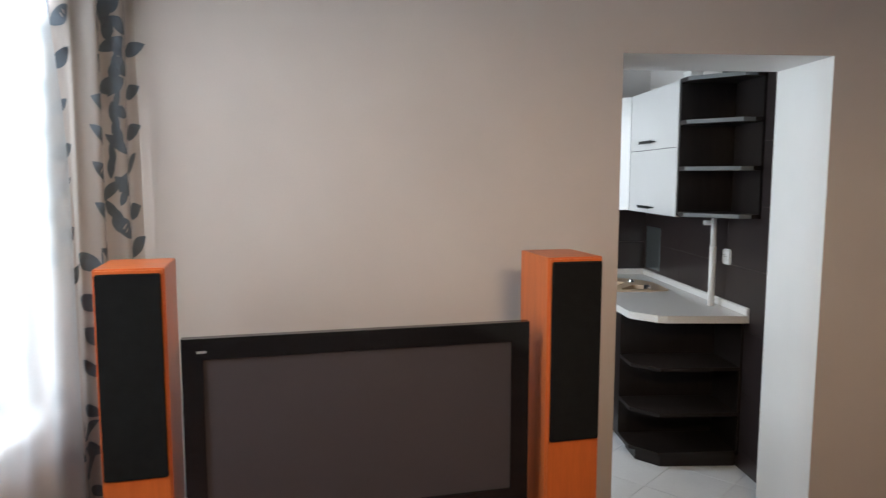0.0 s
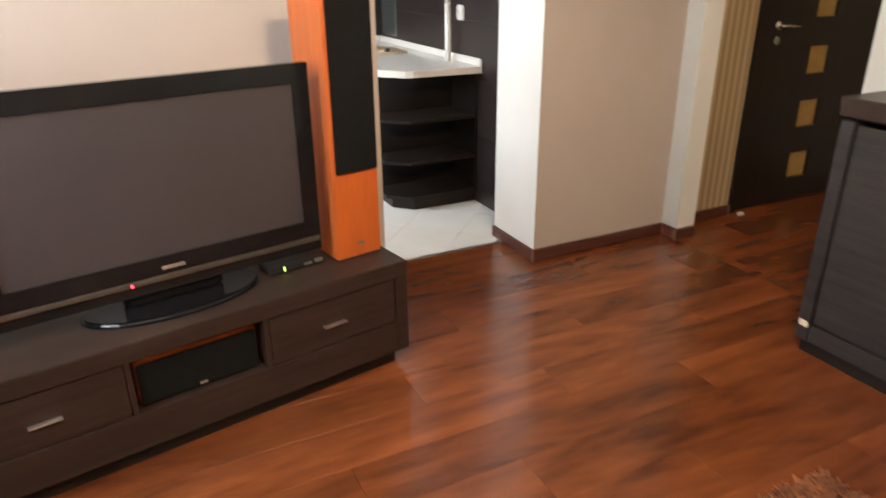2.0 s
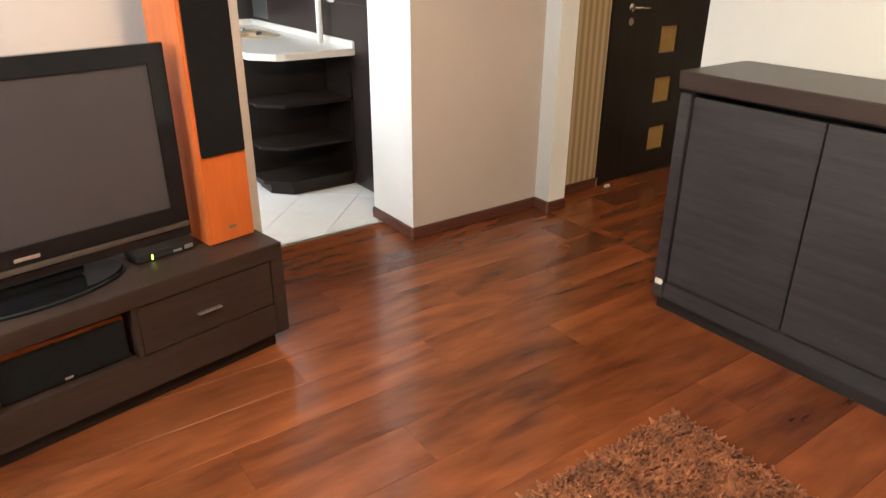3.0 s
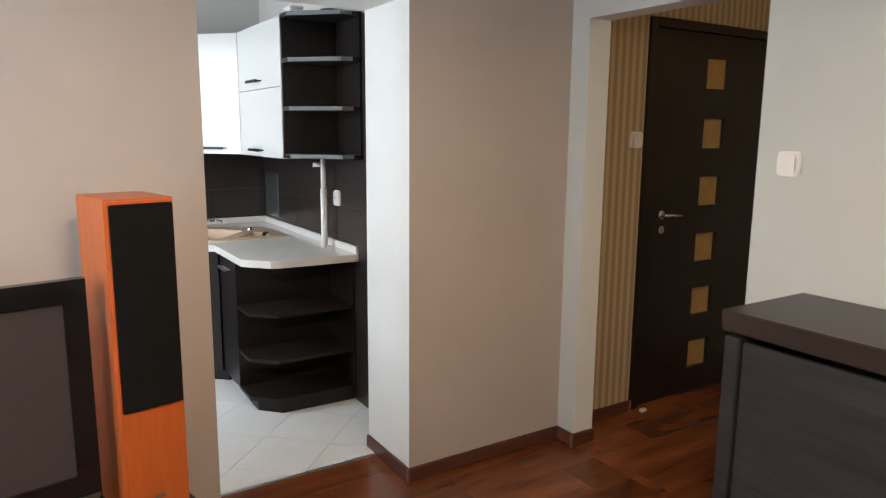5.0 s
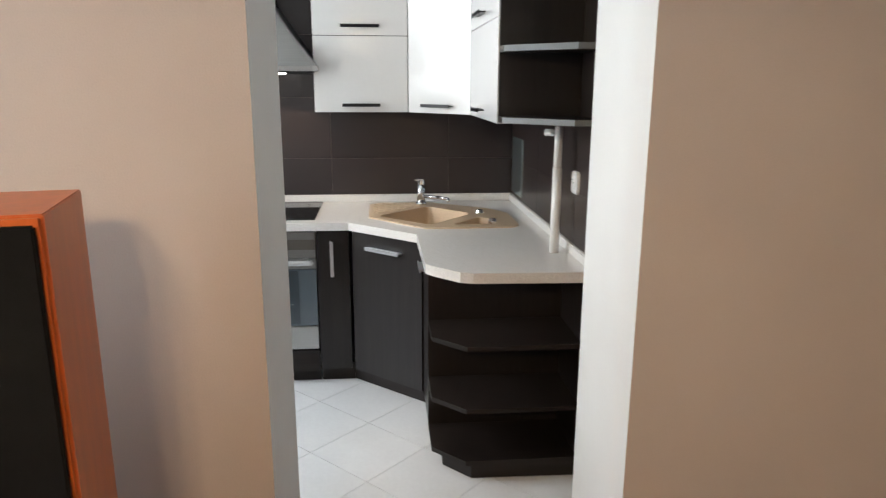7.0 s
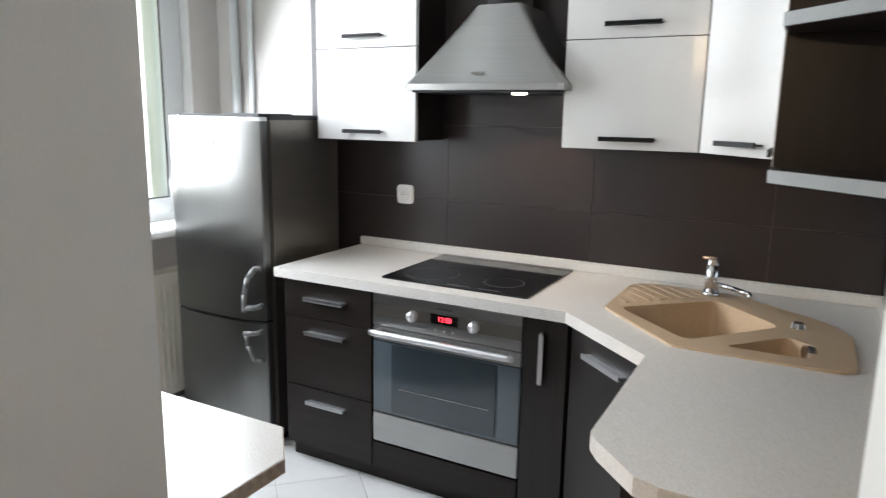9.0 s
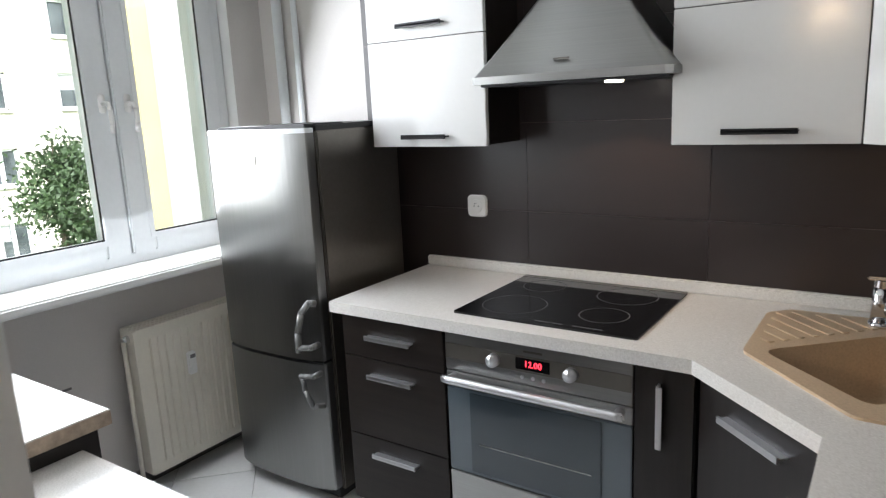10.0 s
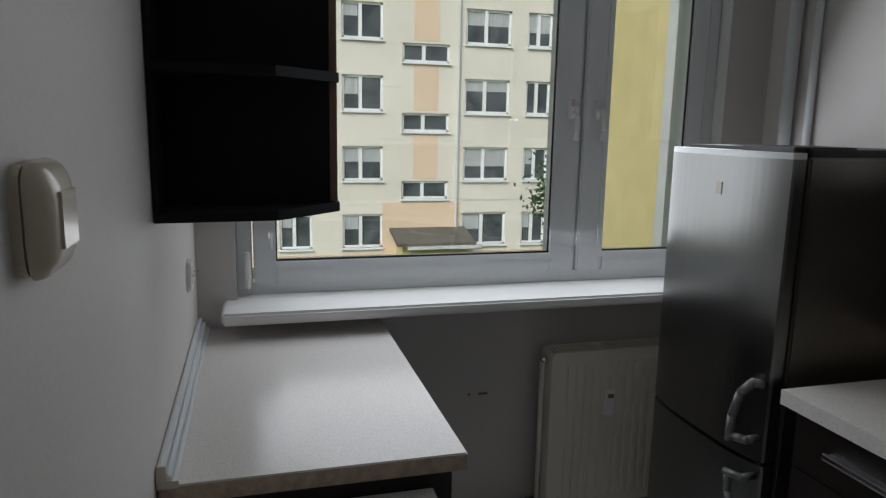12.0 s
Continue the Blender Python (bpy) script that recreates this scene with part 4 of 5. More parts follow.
def hood():
    t = thing("cooker_hood", 1.588, 4.5, 1.52, "stainless steel chimney hood with lit lamp above the hob", "cooker hood")
    bm = bmesh.new()
    rows = []
    n = 10
    for i in range(n + 1):
        k = i / n
        c = k ** 0.95
        x0, x1 = 1.27 + (1.515 - 1.27) * c, 1.906 + (1.70 - 1.906) * c
        yf = 4.313 + (4.42 - 4.313) * c
        rows.append([bm.verts.new(p) for p in ((x0, 4.655, 1.55 + 0.29 * k), (x0, yf + 0.02, 1.55 + 0.29 * k), (x0 + 0.02, yf, 1.55 + 0.29 * k),
                     (x1 - 0.02, yf, 1.55 + 0.29 * k), (x1, yf + 0.02, 1.55 + 0.29 * k), (x1, 4.655, 1.55 + 0.29 * k))])
    for a, b in zip(rows, rows[1:]):
        for i in range(5):
            bm.faces.new((a[i], a[i + 1], b[i + 1], b[i]))
    part("canopy", bm, STEEL, t, "flared brushed steel canopy", True)
    part("rim", mesh((prism, [(1.268, 4.33), (1.288, 4.311), (1.887, 4.311), (1.907, 4.33), (1.907, 4.655), (1.268, 4.655)], 1.528, 1.551)), STEEL, t)
    part("underside", mesh((bx, 1.29, 4.34, 1.52, 1.885, 4.64, 1.53, 0.003)), MATTB, t, "dark grease filter")
    part("chimney", mesh((cyl, (1.608, 4.535, 1.835), (1.608, 4.535, 2.498), 0.085, None, 32)), ALU, t, "round metal flue pipe", True)
    part("lamp", mesh((cyl, (1.72, 4.385, 1.521), (1.72, 4.385, 1.513), 0.028, 0.026, 20)), BULB, t, "lit lamp")
    part("lettering", mesh((bx, 1.555, 4.322, 1.588, 1.605, 4.326, 1.593)), STEELD, t)


hood()


def wall_cabinet(name, x0, x1, label, group="white wall cupboards"):
    t = thing(name, (x0 + x1) / 2, 4.53, 1.328, label, "cabinet", group)
    part("carcass", mesh((bx, x0, 4.434, 1.332, x1, 4.655, 2.05, 0.001)), WENGE_V, t)
    for z0, z1, hz in ((1.328, 1.700, 1.362), (1.703, 2.052, 1.745)):
        d = part("door", mesh((bx, x0 + 0.001, 4.413, z0, x1 - 0.001, 4.432, z1, 0.002)), GLOSSW, t, "high-gloss white flap door")
        c = (x0 + x1) / 2
        bar_handle(d, (c - 0.095, 4.413, hz), (c + 0.095, 4.413, hz), (0, -1, 0), MATTB)
    return t


wall_cabinet("wall_cabinet", 0.771, 1.267, "gloss white wall cupboard beside the fridge with dark sides")
wall_cabinet("wall_cabinet", 1.879, 2.351, "gloss white wall cupboard beside the hood with dark sides")
t = thing("corner_wall_cabinet", 2.6, 4.4, 1.328, "gloss white diagonal corner wall cupboard", "cabinet")
part("carcass", mesh((prism, [(2.356, 4.44), (2.64, 4.13), (2.935, 4.13), (2.935, 4.65), (2.356, 4.65)], 1.332, 2.05)), WENGE_V, t)
P, Q = Vector((2.353, 4.413, 0)), Vector((2.63, 4.104, 0))
nn = Vector((Q.y - P.y, -(Q.x - P.x), 0)).normalized()
a, b, o = P + (Q - P) * 0.004, P + (Q - P) * 0.996, -nn * 0.019
d = part("door", mesh((prism, [a[:2], b[:2], (b + o)[:2], (a + o)[:2]], 1.328, 2.052)), GLOSSW, t)
a, b = P + (Q - P) * 0.27, P + (Q - P) * 0.73
bar_handle(d, (a.x, a.y, 1.362), (b.x, b.y, 1.362), tuple(nn), MATTB)
t = thing("side_wall_cabinet", 2.78, 3.7, 1.328, "gloss white wall cupboard on the tiled side wall", "cabinet", "white wall cupboards")
part("carcass", mesh((bx, 2.65, 3.345, 1.332, 2.935, 4.09, 2.05, 0.001)), WENGE_V, t)
for z0, z1, hz in ((1.328, 1.700, 1.362), (1.703, 2.052, 1.745)):
    d = part("door", mesh((bx, 2.629, 3.345, z0, 2.648, 4.098, z1, 0.002)), GLOSSW, t, "high-gloss white flap door")
    bar_handle(d, (2.629, 3.86, hz), (2.629, 3.66, hz), (-1, 0, 0), MATTB)
part("end_panel", mesh((bx, 2.627, 3.325, 1.328, 2.93, 3.343, 2.055, 0.001)), GLOSSW, t, "pale end panel")


def fridge():
    t = thing("fridge_freezer", 0.5, 4.35, 0, "tall stainless fridge-freezer with rounded doors beside the window", "fridge")
    x0, x1 = 0.222, 0.748
    part("body", mesh((bx, x0, 4.135, 0.035, x1, 4.59, 1.405, 0.006)), STEELD, t, "dark grey steel side walls")
    part("door_seal", mesh((bx, x0 + 0.012, 4.122, 0.06, x1 - 0.012, 4.135, 1.4)), MATTB, t, "black rubber seal")

    def front(z0, z1, name, m):
        c, pts = (x0 + x1) / 2, []
        for i in range(25):
            a = math.pi * i / 24
            q = -math.cos(a)
            pts.append((c + (x1 - x0) / 2 * math.copysign(abs(q) ** 0.55, q), 4.118 - 0.03 * min(1, math.sin(a) * 5) ** 0.5 - 0.034 * math.sin(a) ** 2))
        bm = mesh((prism, pts + [(x1, 4.122), (x0, 4.122)], z0, z1))
        return part(name, bm, m, t)
    up = front(0.578, 1.40, "fridge_door", STEELV)
    lo = front(0.06, 0.566, "freezer_door", STEELV)
    front(1.40, 1.416, "top_cap", PVC)
    part("door_gasket", mesh((bx, x0 + 0.01, 4.09, 0.566, x1 - 0.01, 4.12, 0.578)), MATTB, t)
    part("rear_top", mesh((bx, x0, 4.135, 1.405, x1, 4.59, 1.425, 0.004), (bx, x1 - 0.22, 4.10, 1.416, x1 - 0.02, 4.30, 1.43, 0.003)), MATTB, t)
    part("plinth", mesh((bx, x0 + 0.01, 4.12, 0.005, x1 - 0.01, 4.57, 0.06, 0.003)), MATTB, t)
    xh = x1 - 0.014
    part("handle", mesh((tube, [(xh, 4.075, 0.80), (xh - 0.01, 4.05, 0.805), (xh - 0.03, 4.03, 0.77), (xh - 0.045, 4.022, 0.70), (xh - 0.05, 4.022, 0.625)], 0.012),
         (tube, [(xh - 0.045, 4.024, 0.64), (xh, 4.035, 0.645), (xh, 4.075, 0.645)], 0.012)), HANDG, up, "curved grey handle", True)
    part("handle", mesh((tube, [(xh, 4.075, 0.535), (xh, 4.035, 0.535), (xh - 0.055, 4.022, 0.53)], 0.011),
         (tube, [(xh - 0.045, 4.024, 0.53), (xh - 0.035, 4.022, 0.48), (xh - 0.01, 4.03, 0.42), (xh + 0.01, 4.07, 0.41)], 0.010)), HANDG, lo, "curved grey handle", True)
    part("sticker", mesh((bx, 0.495, 4.0525, 1.29, 0.52, 4.0545, 1.325)), STEELD, up, "small pale sticker")
    for q in (x0 + 0.05, x1 - 0.05):
        part("foot", mesh((cyl, (q, 4.15, 0), (q, 4.15, 0.035), 0.02, None, 14)), MATTB, t)


fridge()

# counter along the partition wall and the low table beside it
t = thing("side_counter", 0.45, 2.86, 0, "speckled worktop on a dark unit below the window", "counter")
part("slab", mesh((bx, -0.055, 2.59, 0.778, 0.955, 3.177, 0.815, 0.003)), WTOP, t)
part("edge_band", mesh((bx, 0.9553, 2.592, 0.7795, 0.9575, 3.175, 0.8135, 0.0008)), EDGEB, t, "brown-beige cut edge")
part("upstand", mesh((bx, -0.055, 2.589, 0.815, 0.957, 2.602, 0.854, 0.004), (bx, -0.055, 2.602, 0.815, 0.957, 2.613, 0.838, 0.004),
     (bx, -0.055, 2.613, 0.815, 0.957, 2.624, 0.823, 0.003)), PVC, t, "pale stepped upstand")
part("end_cap", mesh((bx, 0.957, 2.589, 0.812, 0.961, 2.606, 0.856, 0.001), (bx, 0.957, 2.606, 0.812, 0.961, 2.627, 0.826, 0.001)), BEIGEP, t, "yellowed end cap")
part("body", mesh((bx, -0.05, 2.592, 0.09, 0.915, 3.12, 0.777)), WENGE_V, t)
part("side_panel", mesh((bx, 0.917, 2.592, 0.0, 0.935, 3.15, 0.777, 0.001)), WENGE_V, t)
part("plinth", mesh((bx, -0.05, 2.60, 0, 0.91, 3.09, 0.09)), WENGE, t)
for i in range(2):
    d = part("door", mesh((bx, -0.045 + i * 0.481, 3.122, 0.095, 0.43 + i * 0.481, 3.14, 0.775, 0.0015)), WENGE_V, t)
t = thing("low_table", 1.33, 2.8, 0, "white speckled low tabletop with cut corner beside the counter", "table")
part("tabletop", mesh((prism, [(0.938, 2.59), (1.80, 2.59), (1.80, 2.998), (1.70, 3.108), (0.938, 3.108)], 0.705, 0.738)), WTOP, t)
part("edge_band", mesh((prism, [(1.8005, 2.592), (1.803, 2.592), (1.803, 2.999), (1.701, 3.1105), (1.70, 3.1085), (1.8005, 2.998)], 0.7065, 0.7365)), EDGEB, t, "grey-beige cut edge")
part("wall_batten", mesh((bx, 0.94, 2.59, 0.665, 1.70, 2.612, 0.705)), WENGE, t)
part("leg", mesh((bx, 1.15, 2.615, 0.0, 1.17, 2.98, 0.705, 0.002)), WENGE_V, t)

# dark open shelf unit above the counter
t = thing("open_wall_shelf", 0.7, 2.7, 1.275, "black open wall shelf unit above the side counter", "shelf")
for z in (1.275, 1.555, 1.81, 2.05):
    part("shelf_board", mesh((prism, [(0.63, 2.59), (0.815, 2.59), (0.80, 2.82), (0.66, 2.957), (0.63, 2.957)], z, z + 0.02)), BLACKW, t)
part("back_panel", mesh((bx, 0.63, 2.589, 1.295, 0.812, 2.598, 2.05)), BLACKW, t)
part("upright", mesh((bx, 0.63, 2.599, 1.296, 0.648, 2.936, 2.05)), BLACKW, t)
part("edge_strip", mesh((bx, 0.63, 2.937, 1.296, 0.652, 2.953, 2.05)), BROWN, t, "brown wooden edge strip")
t = thing("wall_cabinet", 0.25, 2.7, 1.29, "gloss white wall cupboard behind the black shelves", "cabinet", "white wall cupboards")
part("carcass", mesh((bx, 0.06, 2.59, 1.29, 0.626, 2.93, 2.06, 0.001)), WENGE_V, t)
d = part("door", mesh((bx, 0.062, 2.932, 1.288, 0.625, 2.95, 2.058, 0.002)), GLOSSW, t)

# radiator
t = thing("radiator", 0.03, 4.03, 0.08, "cream panel radiator below the window board", "radiator")
RY0, RY1 = 3.772, 4.34
part("back_plate", mesh((bx, -0.02, RY0, 0.09, 0.0, RY1, 0.67, 0.003)), RADI, t)
bm = bmesh.new()
ys = []
nch = 15
for i in range(nch):
    a = RY0 + 0.03 + (RY1 - RY0 - 0.06) * i / nch
    w = (RY1 - RY0 - 0.06) / nch
    ys += [(a, 0.07), (a + w * 0.55, 0.07), (a + w * 0.68, 0.061), (a + w * 0.87, 0.061)]
ys = [(RY0, 0.07)] + ys + [(RY1 - 0.03, 0.07), (RY1, 0.07)]
rows = []
for z, k in ((0.08, 0), (0.115, 0), (0.13, 1), (0.62, 1), (0.635, 0), (0.672, 0)):
    rows.append([bm.verts.new((x if k else 0.07, y, z)) for y, x in ys])
for a, b in zip(rows, rows[1:]):
    for i in range(len(ys) - 1):
        bm.faces.new((a[i], a[i + 1], b[i + 1], b[i]))
part("front_plate", bm, RADI, t, "ribbed cream front")
part("side_cover", mesh((bx, -0.02, RY0 - 0.006, 0.085, 0.072, RY0, 0.678, 0.002)), RADI, t)
part("top_grille", mesh(*[(bx, -0.02, RY0 + k * 0.016, 0.671, 0.072, RY0 + k * 0.016 + 0.007, 0.679) for k in range(37)],
     (bx, -0.022, RY0, 0.668, -0.014, RY1, 0.681), (bx, 0.066, RY0, 0.668, 0.074, RY1, 0.681)), RADI, t)
m = part("heat_meter", mesh((bx, 0.07, 3.976, 0.435, 0.092, 4.012, 0.53, 0.005)), WHITEP, t, "white heat cost meter")
part("display", mesh((bx, 0.092, 3.982, 0.505, 0.0935, 4.006, 0.52)), GREYP, m)
part("valve", mesh((cyl, (0.03, RY0 - 0.02, 0.645), (0.03, RY0 + 0.01, 0.645), 0.016, None, 16), (cyl, (0.03, RY0 - 0.03, 0.645), (0.03, RY0 - 0.018, 0.645), 0.011, None, 12)), CHROME, t)
t.location.z += 0.006
t = thing("heating_pipe", 0.02, 3.74, 0.0, "thin cream heating pipe beside the radiator", "pipe")
part("pipe", mesh((tube, [(0.03, 3.748, 0.0), (0.03, 3.748, 0.645)], 0.009)), RADI, t, smooth=True)
t = thing("riser_pipe", 0.06, 4.62, 0.0, "white riser pipe in the kitchen corner", "pipe")
part("pipe", mesh((cyl, (0.085, 4.63, 0), (0.085, 4.63, 2.5), 0.022, None, 20)), PVC, t, smooth=True)
part("second_pipe", mesh((cyl, (0.18, 4.64, 0), (0.18, 4.64, 2.5), 0.013, None, 16)), PVC, t, smooth=True)
t = thing("wall_marks", -0.055, 3.45, 0.5, "two small dark drill marks on the wall", "marks")
part("mark", mesh((bx, -0.059, 3.50, 0.505, -0.057, 3.508, 0.513), (bx, -0.059, 3.54, 0.503, -0.057, 3.575, 0.512)), GREYP, t)

# fittings on the walls
wall_switch(1.535, 2.588, 1.382, 180, BEIGEP, "yellowed light switch beside the doorway", 0.092, False, 0.022)
wall_switch(0.21, 2.588, 1.045, 180, WHITEP, "white socket above the side counter", 0.085, True)
wall_switch(1.078, 4.652, 1.083, 0, WHITEP, "white socket on the dark tiled splashback", 0.085, True)
wall_switch(2.942, 3.35, 1.108, -90, WHITEP, "white socket on the dark tiled side wall", 0.085, True)
t = thing("rail_post", 2.90, 3.40, WT, "white upright post between worktop and wall shelf", "post")
part("post", mesh((cyl, (2.875, 3.39, WT), (2.875, 3.39, 1.16), 0.018, None, 18), (cyl, (2.875, 3.39, 1.16), (2.875, 3.39, 1.335), 0.015, None, 18)), WHITEP, t, smooth=True)
part("knob", mesh((cyl, (2.87, 3.395, 1.29), (2.835, 3.43, 1.29), 0.012, 0.014, 16)), WHITEP, t, smooth=True)
t = thing("small_mirror", 2.94, 4.4, 0.93, "narrow mirror strip on the dark tiled wall", "mirror")
part("glass", mesh((bx, 2.934, 4.34, 0.89, 2.9405, 4.60, 1.19, 0.001)), MIRR, t)

t = thing("storage_box", 2.76, 3.42, 2.057, "small white plastic box on top of the cupboard", "box")
part("box", mesh((bx, 2.70, 3.36, 2.057, 2.77, 3.46, 2.10, 0.006)), WHITEP, t)
part("lid", mesh((bx, 2.696, 3.356, 2.10, 2.774, 3.464, 2.112, 0.004)), WHITEP, t)
t = thing("storage_box", 2.86, 3.25, 2.057, "flat dark tin on top of the wall shelves", "box")
part("tin", mesh((cyl, (2.86, 3.22, 2.057), (2.86, 3.22, 2.085), 0.05, None, 24)), MATTB, t)

# ---- outside ----
tagged(part("ground", mesh((bx, -900, -900, -4.6, 900, 900, -4.3)), GRASS), "grass between the apartment blocks", "ground", kind="structure")


def block():
    t = thing("apartment_building", -26, 8, -4.3, "cream rendered apartment block with white windows and peach bands", "building")
    tops = (9.1, 6.27, 3.45, 0.62, -2.19)
    cols = [(-13.5, -11.6), (-10.2, -8.6), (-5.4, -3.5), (-2.4, -1.3), (0.2, 1.9), (3.7, 5.0), (6.25, 7.92), (11.4, 13.4), (14.15, 15.27), (17.2, 19.1), (20.4, 21.5), (23.4, 25.2)]
    stair = (8.72, 10.72)
    wins = [(a, b, z - 1.42, z) for z in tops for a, b in cols] + [(*stair, z - 0.76, z) for z in (10.4, 7.6, 4.79, 1.99, -0.82)]
    holes = [[(a, c), (b, c), (b, d), (a, d)] for a, b, c, d in wins]
    turn = Matrix(((0, 0, 1, -26), (1, 0, 0, 0), (0, 1, 0, 0), (0, 0, 0, 1)))
    bm = mesh((prism, [(-20, -4.3), (32, -4.3), (32, 13), (-20, 13)], -0.35, 0.0, holes))
    bm.transform(turn)
    part("wall", bm, FACADE, t)
    part("rear", mesh((bx, -36, -20, -4.3, -26.4, 32, 13)), FACADE, t)
    part("roof", mesh((bx, -36.3, -20.3, 13, -25.7, 32.3, 13.35)), ROOFM, t)
    for z0, z1 in ((7.7, 9.5), (4.9, 6.75), (2.1, 3.95), (-0.72, 1.15), (-4.3, -1.7)):
        a, b = (9.2, 10.25) if z0 > -4 else (7.9, 11.3)
        part("band", mesh((bx, -26.0, a, z0, -25.985, b, z1)), PEACH, t, "peach painted band")
    part("base_band", mesh((bx, -26.0, -20, -4.3, -25.98, 7.9, -3.85), (bx, -26.0, 11.3, -4.3, -25.98, 32, -3.85)), PEACH, t, "peach base band")
    part("downpipe", mesh((cyl, (-25.93, 11.1, -4.3), (-25.93, 11.1, 13), 0.06, None, 10)), PALER, t, "grey downpipe")
    part("string_line", mesh((bx, -26.0, 11.3, -1.65, -25.985, 32, -1.6)), PALER, t)
    rng = random.Random(3)
    for a, b, c, d in wins:
        m = a + (b - a) * 0.45
        w = part("window", mesh((bx, -26.2, a, c, -26.08, a + 0.09, d), (bx, -26.2, b - 0.09, c, -26.08, b, d), (bx, -26.2, a, c, -26.08, b, c + 0.1), (bx, -26.2, a, d - 0.09, -26.08, b, d),
                 (bx, -26.2, m - 0.07, c, -26.06, m + 0.07, d)), FARW, t)
        part("pane", mesh((bx, -26.16, a + 0.05, c + 0.05, -26.14, b - 0.05, d - 0.05)), FARGL, w)
        part("sill", mesh((bx, -26.08, a - 0.05, c - 0.07, -25.9, b + 0.05, c)), FARW, w)
        if d - c > 1 and rng.random() < 0.75:
            k = rng.uniform(0.25, 0.75)
            part("net_curtain", mesh((bx, -26.135, a + 0.1, d - 0.1 - k, -26.13, (m if rng.random() < 0.5 else b) - 0.1, d - 0.1)), NETC, w, "net curtain")


block()
t = thing("entrance_porch", -25, 9.8, -4.3, "low yellow entrance porch with a mossy flat roof", "porch")
part("walls", mesh((bx, -25.98, 8.5, -4.3, -24.6, 11.2, -3.3)), YELLOW, t)
bm = mesh((prism, [(-25.98, 8.2), (-24.2, 8.2), (-24.2, 11.5), (-25.98, 11.5)], -3.3, -3.18))
for v in bm.verts:
    v.co.z += (-24.2 - v.co.x) * 0.22
part("roof", bm, ROOFM, t)
part("canopy_edge", mesh((bx, -24.22, 8.6, -3.42, -24.1, 11.7, -3.3)), PALER, t)
t = thing("neighbour_wing", -3, 8, -4.3, "yellow and pale grey stucco wing of the same house", "building")
part("wall", mesh((bx, -5.0, 6.7, -4.3, -3.92, 9.5, 12)), YELLOW, t, "yellow stucco wall")
part("pier", mesh((bx, -3.918, 6.69, -4.3, -0.45, 9.5, 12)), PALER, t, "pale grey stucco pier")
part("roof", mesh((bx, -5.2, 6.5, 12, -0.45, 9.7, 12.2)), ROOFM, t)


def tree(x, y, z, h, r, seed):
    t = thing("tree", x, y, z, "young leafy green tree on the lawn", "tree")
    rng = random.Random(seed)
    bm = mesh((cyl, (x, y, z), (x + 0.1, y, z + h * 0.55), 0.11, 0.07, 10), (cyl, (x + 0.1, y, z + h * 0.55), (x, y + 0.1, z + h * 0.95), 0.07, 0.02, 8))
    tips = []
    for i in range(14):
        a, k = rng.uniform(0, 6.28), rng.uniform(0.4, 0.9)
        p = Vector((x + 0.08, y, z + h * k))
        q = p + Vector((math.cos(a), math.sin(a), rng.uniform(0.2, 0.7))) * r * rng.uniform(0.5, 1.0) * (1.25 - k)
        cyl(bm, p, q, 0.035, 0.012, 6)
        tips += [q, (p + q) / 2]
    part("trunk", bm, BARK, t)
    vs, fs = [], []
    for i in range(4200):
        c = rng.choice(tips) + Vector((rng.gauss(0, 0.27), rng.gauss(0, 0.27), rng.gauss(0, 0.24)))
        u = Vector((rng.gauss(0, 1), rng.gauss(0, 1), rng.gauss(0, 1))).normalized()
        w = u.orthogonal().normalized()
        s = rng.uniform(0.05, 0.1)
        k = len(vs)
        vs += [tuple(c - u * s), tuple(c + w * s * 0.5), tuple(c + u * s), tuple(c - w * s * 0.5)]
        fs.append((k, k + 1, k + 2, k + 3))
    me = bpy.data.meshes.new("crown")
    me.from_pydata(vs, [], fs)
    me.materials.append(LEAFM)
    ob = new("crown", me)
    ob.parent, ob.matrix_parent_inverse = t, AT[t.name].inverted()


tree(-15.2, 11.1, -4.3, 5.6, 1.5, 8)


# ---- pieces of floors and walls ----
def clip(poly, x0, y0, x1, y1):
    for ax, v, s in ((0, x0, 1), (0, x1, -1), (1, y0, 1), (1, y1, -1)):
        out = []
        for i, p in enumerate(poly):
            q = poly[(i + 1) % len(poly)]
            a, b = (p[ax] - v) * s, (q[ax] - v) * s
            if a >= 0:
                out.append(p)
            if a * b < 0:
                k = a / (a - b)
                out.append((p[0] + (q[0] - p[0]) * k, p[1] + (q[1] - p[1]) * k))
        poly = out
        if not poly:
            return []
    return poly


def block_mesh(name, w, d, h, bev, material):
    bm = mesh((bx, 0, 0, -h, w, d, 0))
    top = [e for e in bm.edges if all(v.co.z > -1e-5 for v in e.verts)]
    bmesh.ops.bevel(bm, geom=top, offset=bev, segments=1, affect="EDGES")
    me = bpy.data.meshes.new(name)
    bm.to_mesh(me)
    bm.free()
    me.materials.append(material)
    return me


rng = random.Random(21)
PW, PL = 0.193, 1.29
cache = {}


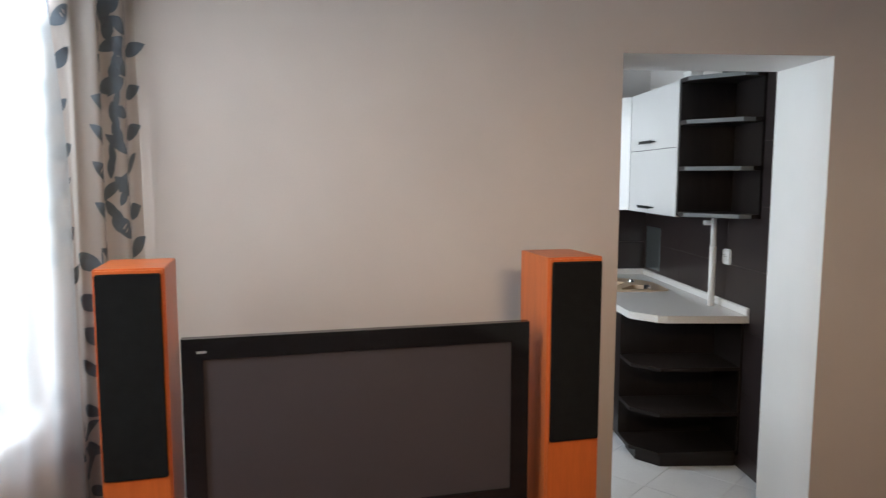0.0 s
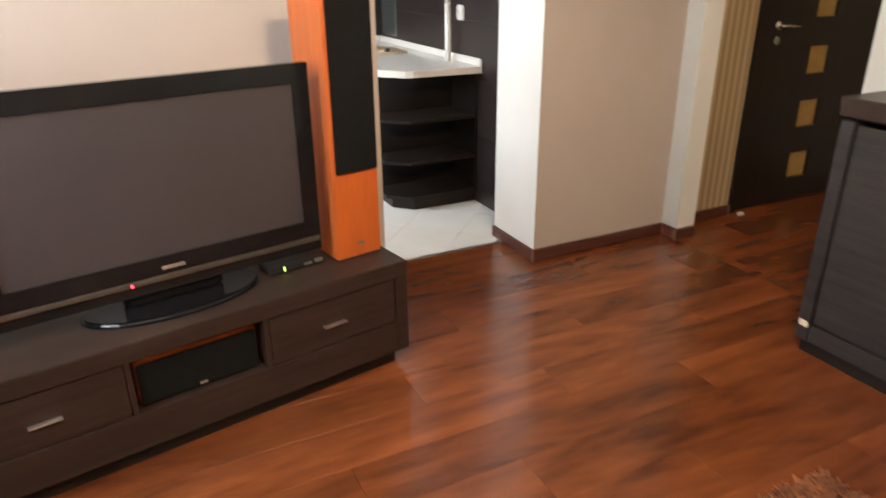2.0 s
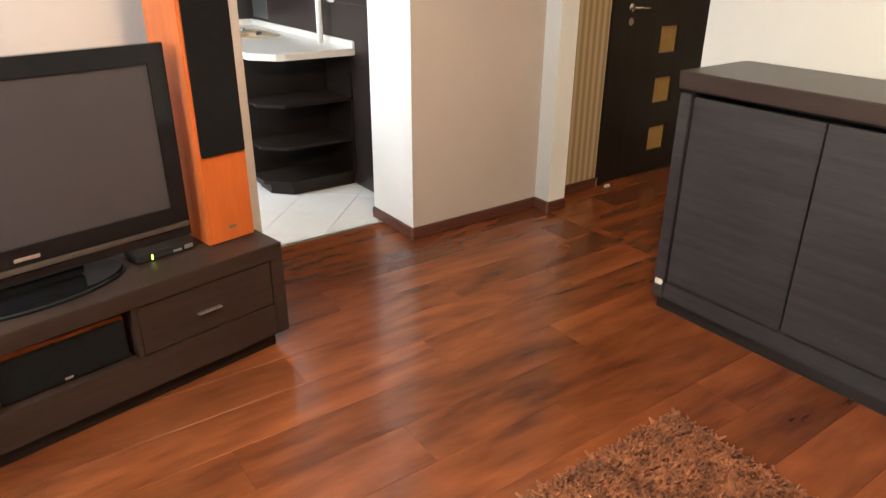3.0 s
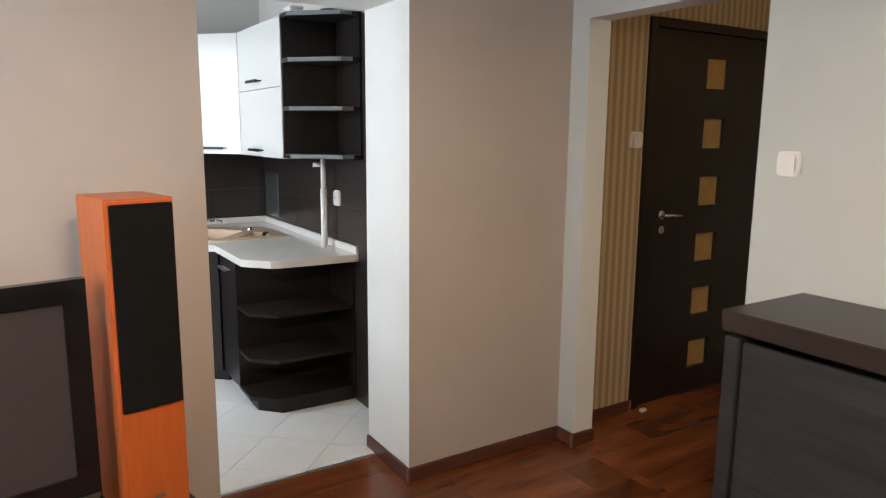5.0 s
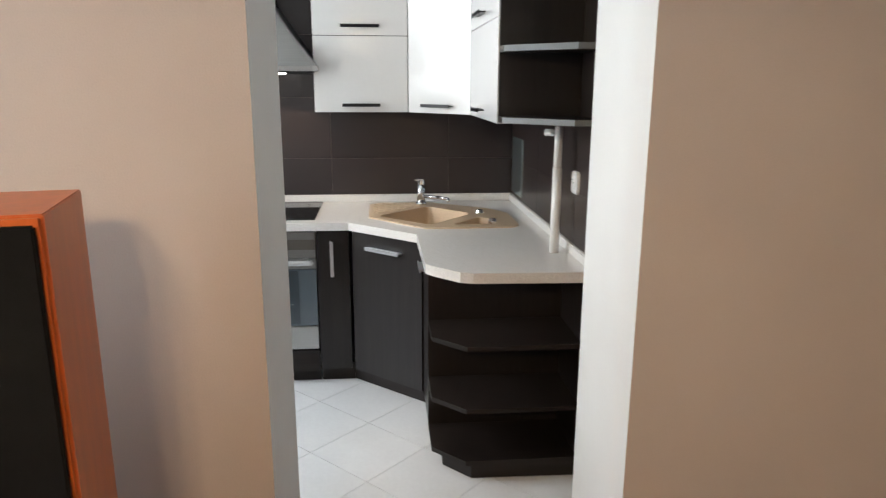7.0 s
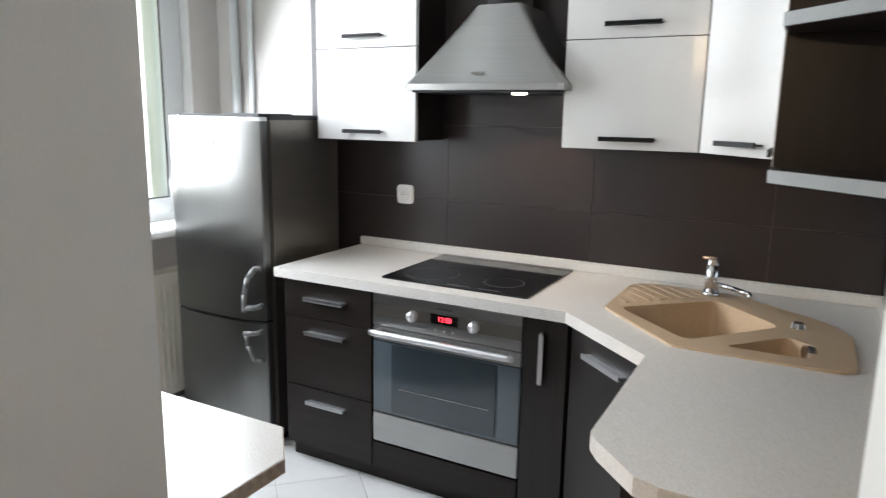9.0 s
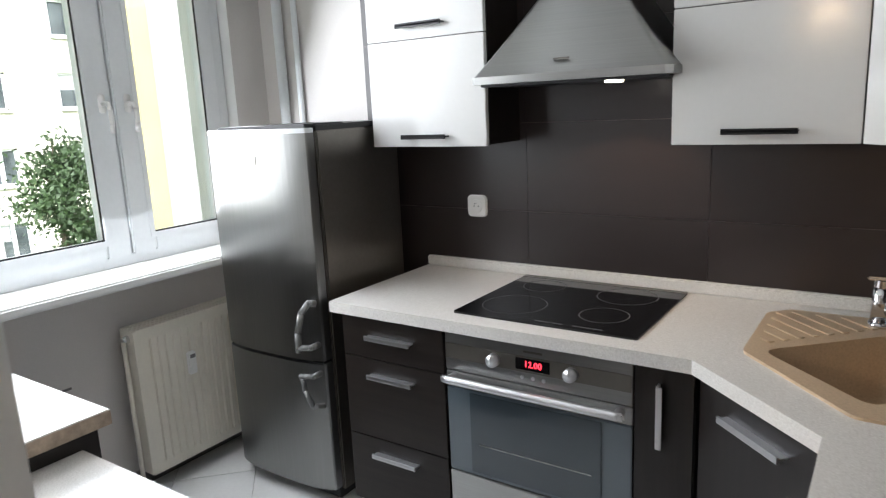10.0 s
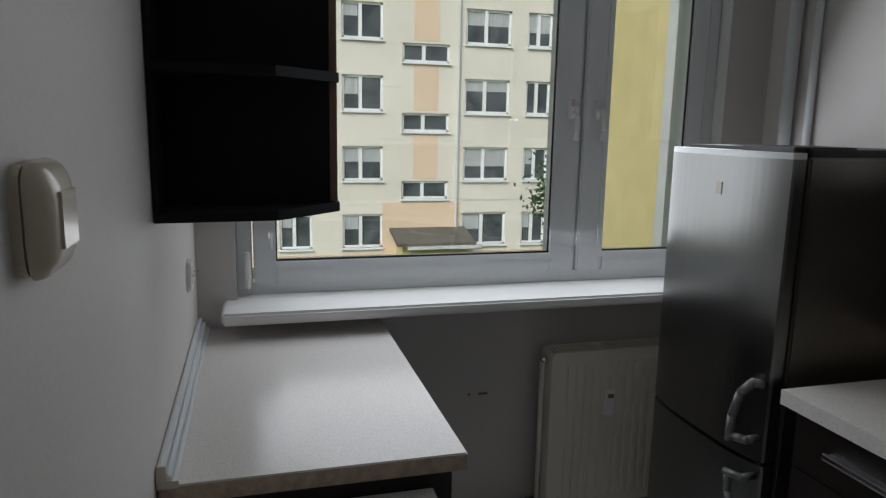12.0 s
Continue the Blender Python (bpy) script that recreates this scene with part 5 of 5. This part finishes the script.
def planks(x0, x1, y0, y1):
    row = math.floor(y0 / PW)
    while row * PW < y1:
        ya, yb = max(y0, row * PW), min(y1, (row + 1) * PW)
        x = x0 - ((row * 0.37) % 1) * PL
        while x < x1:
            xa, xb = max(x0, x), min(x1, x + PL)
            if xb - xa > 0.02 and yb - ya > 0.01:
                key = (round(xb - xa, 3), round(yb - ya, 3))
                if key not in cache:
                    cache[key] = block_mesh("plank", xb - xa - 0.0005, yb - ya - 0.0005, 0.008, 0.0004, PLANK)
                ob = new("plank", cache[key])
                ob.parent, ob.location = floor, (xa, ya, 0)
            x += PL
        row += 1


planks(-0.06, 3.585, -3.2, 2.49)
planks(3.585, 5.4, -1.4, 2.3)
S = 0.467
for i in range(-12, 14):
    for j in range(-12, 14):
        # corners on the lines x + y = 5.305 + i S and y - x = 1.04 + j S
        pts = []
        for a, b in ((0, 0), (1, 0), (1, 1), (0, 1)):
            p, q = 5.305 + (i + a) * S, 1.04 + (j + b) * S
            pts.append(((p - q) / 2, (p + q) / 2))
        c = Vector((sum(p[0] for p in pts) / 4, sum(p[1] for p in pts) / 4))
        pts = [tuple(c + (Vector(p) - c) * 0.993) for p in pts]
        pts = clip(pts, -0.06, 2.502, 2.95, 4.66)
        if len(pts) > 2:
            bm = bmesh.new()
            lo = [bm.verts.new((*p, -0.006)) for p in pts]
            hi = [bm.verts.new((*(c + (Vector(p) - c) * 0.997), 0.0)) for p in pts]
            bm.faces.new(hi)
            for k in range(len(pts)):
                bm.faces.new((lo[k], lo[(k + 1) % len(pts)], hi[(k + 1) % len(pts)], hi[k]))
            part("tile", bm, TILEW, kfloor)
# dark wall tiles
wb, ws = bpy.data.objects["wall_kitchen_back"], bpy.data.objects["wall_kitchen_side"]
part("grout_bed", mesh((bx, 0.55, 4.655, 0.4, 2.95, 4.66, 2.05)), GROUT, wb)
part("grout_bed", mesh((bx, 2.945, 2.60, 0.0, 2.95, 4.655, 2.05)), GROUT, ws)
ZR = (0.42, 0.745, 1.07, 1.395, 1.72, 2.05)
for z0, z1 in zip(ZR, ZR[1:]):
    for k in range(-1, 4):
        a, b = max(0.55, 1.293 + (k - 1) * 0.645), min(2.944, 1.293 + k * 0.645)
        if b > a:
            part("tile", mesh((bx, a + 0.0006, 4.651, z0 + 0.0006, b - 0.0006, 4.657, z1 - 0.0006, 0.0005)), TILEB, wb)
for z0, z1 in zip((0.0, 0.095) + ZR, (0.095,) + ZR):
    if z1 <= z0:
        continue
    for k in range(4):
        a, b = max(2.60, 4.651 - (k + 1) * 0.645), 4.651 - k * 0.645
        if b > a:
            part("tile", mesh((bx, 2.941, a + 0.0006, z0 + 0.0006, 2.947, b - 0.0006, z1 - 0.0006, 0.0005)), TILEB, ws)
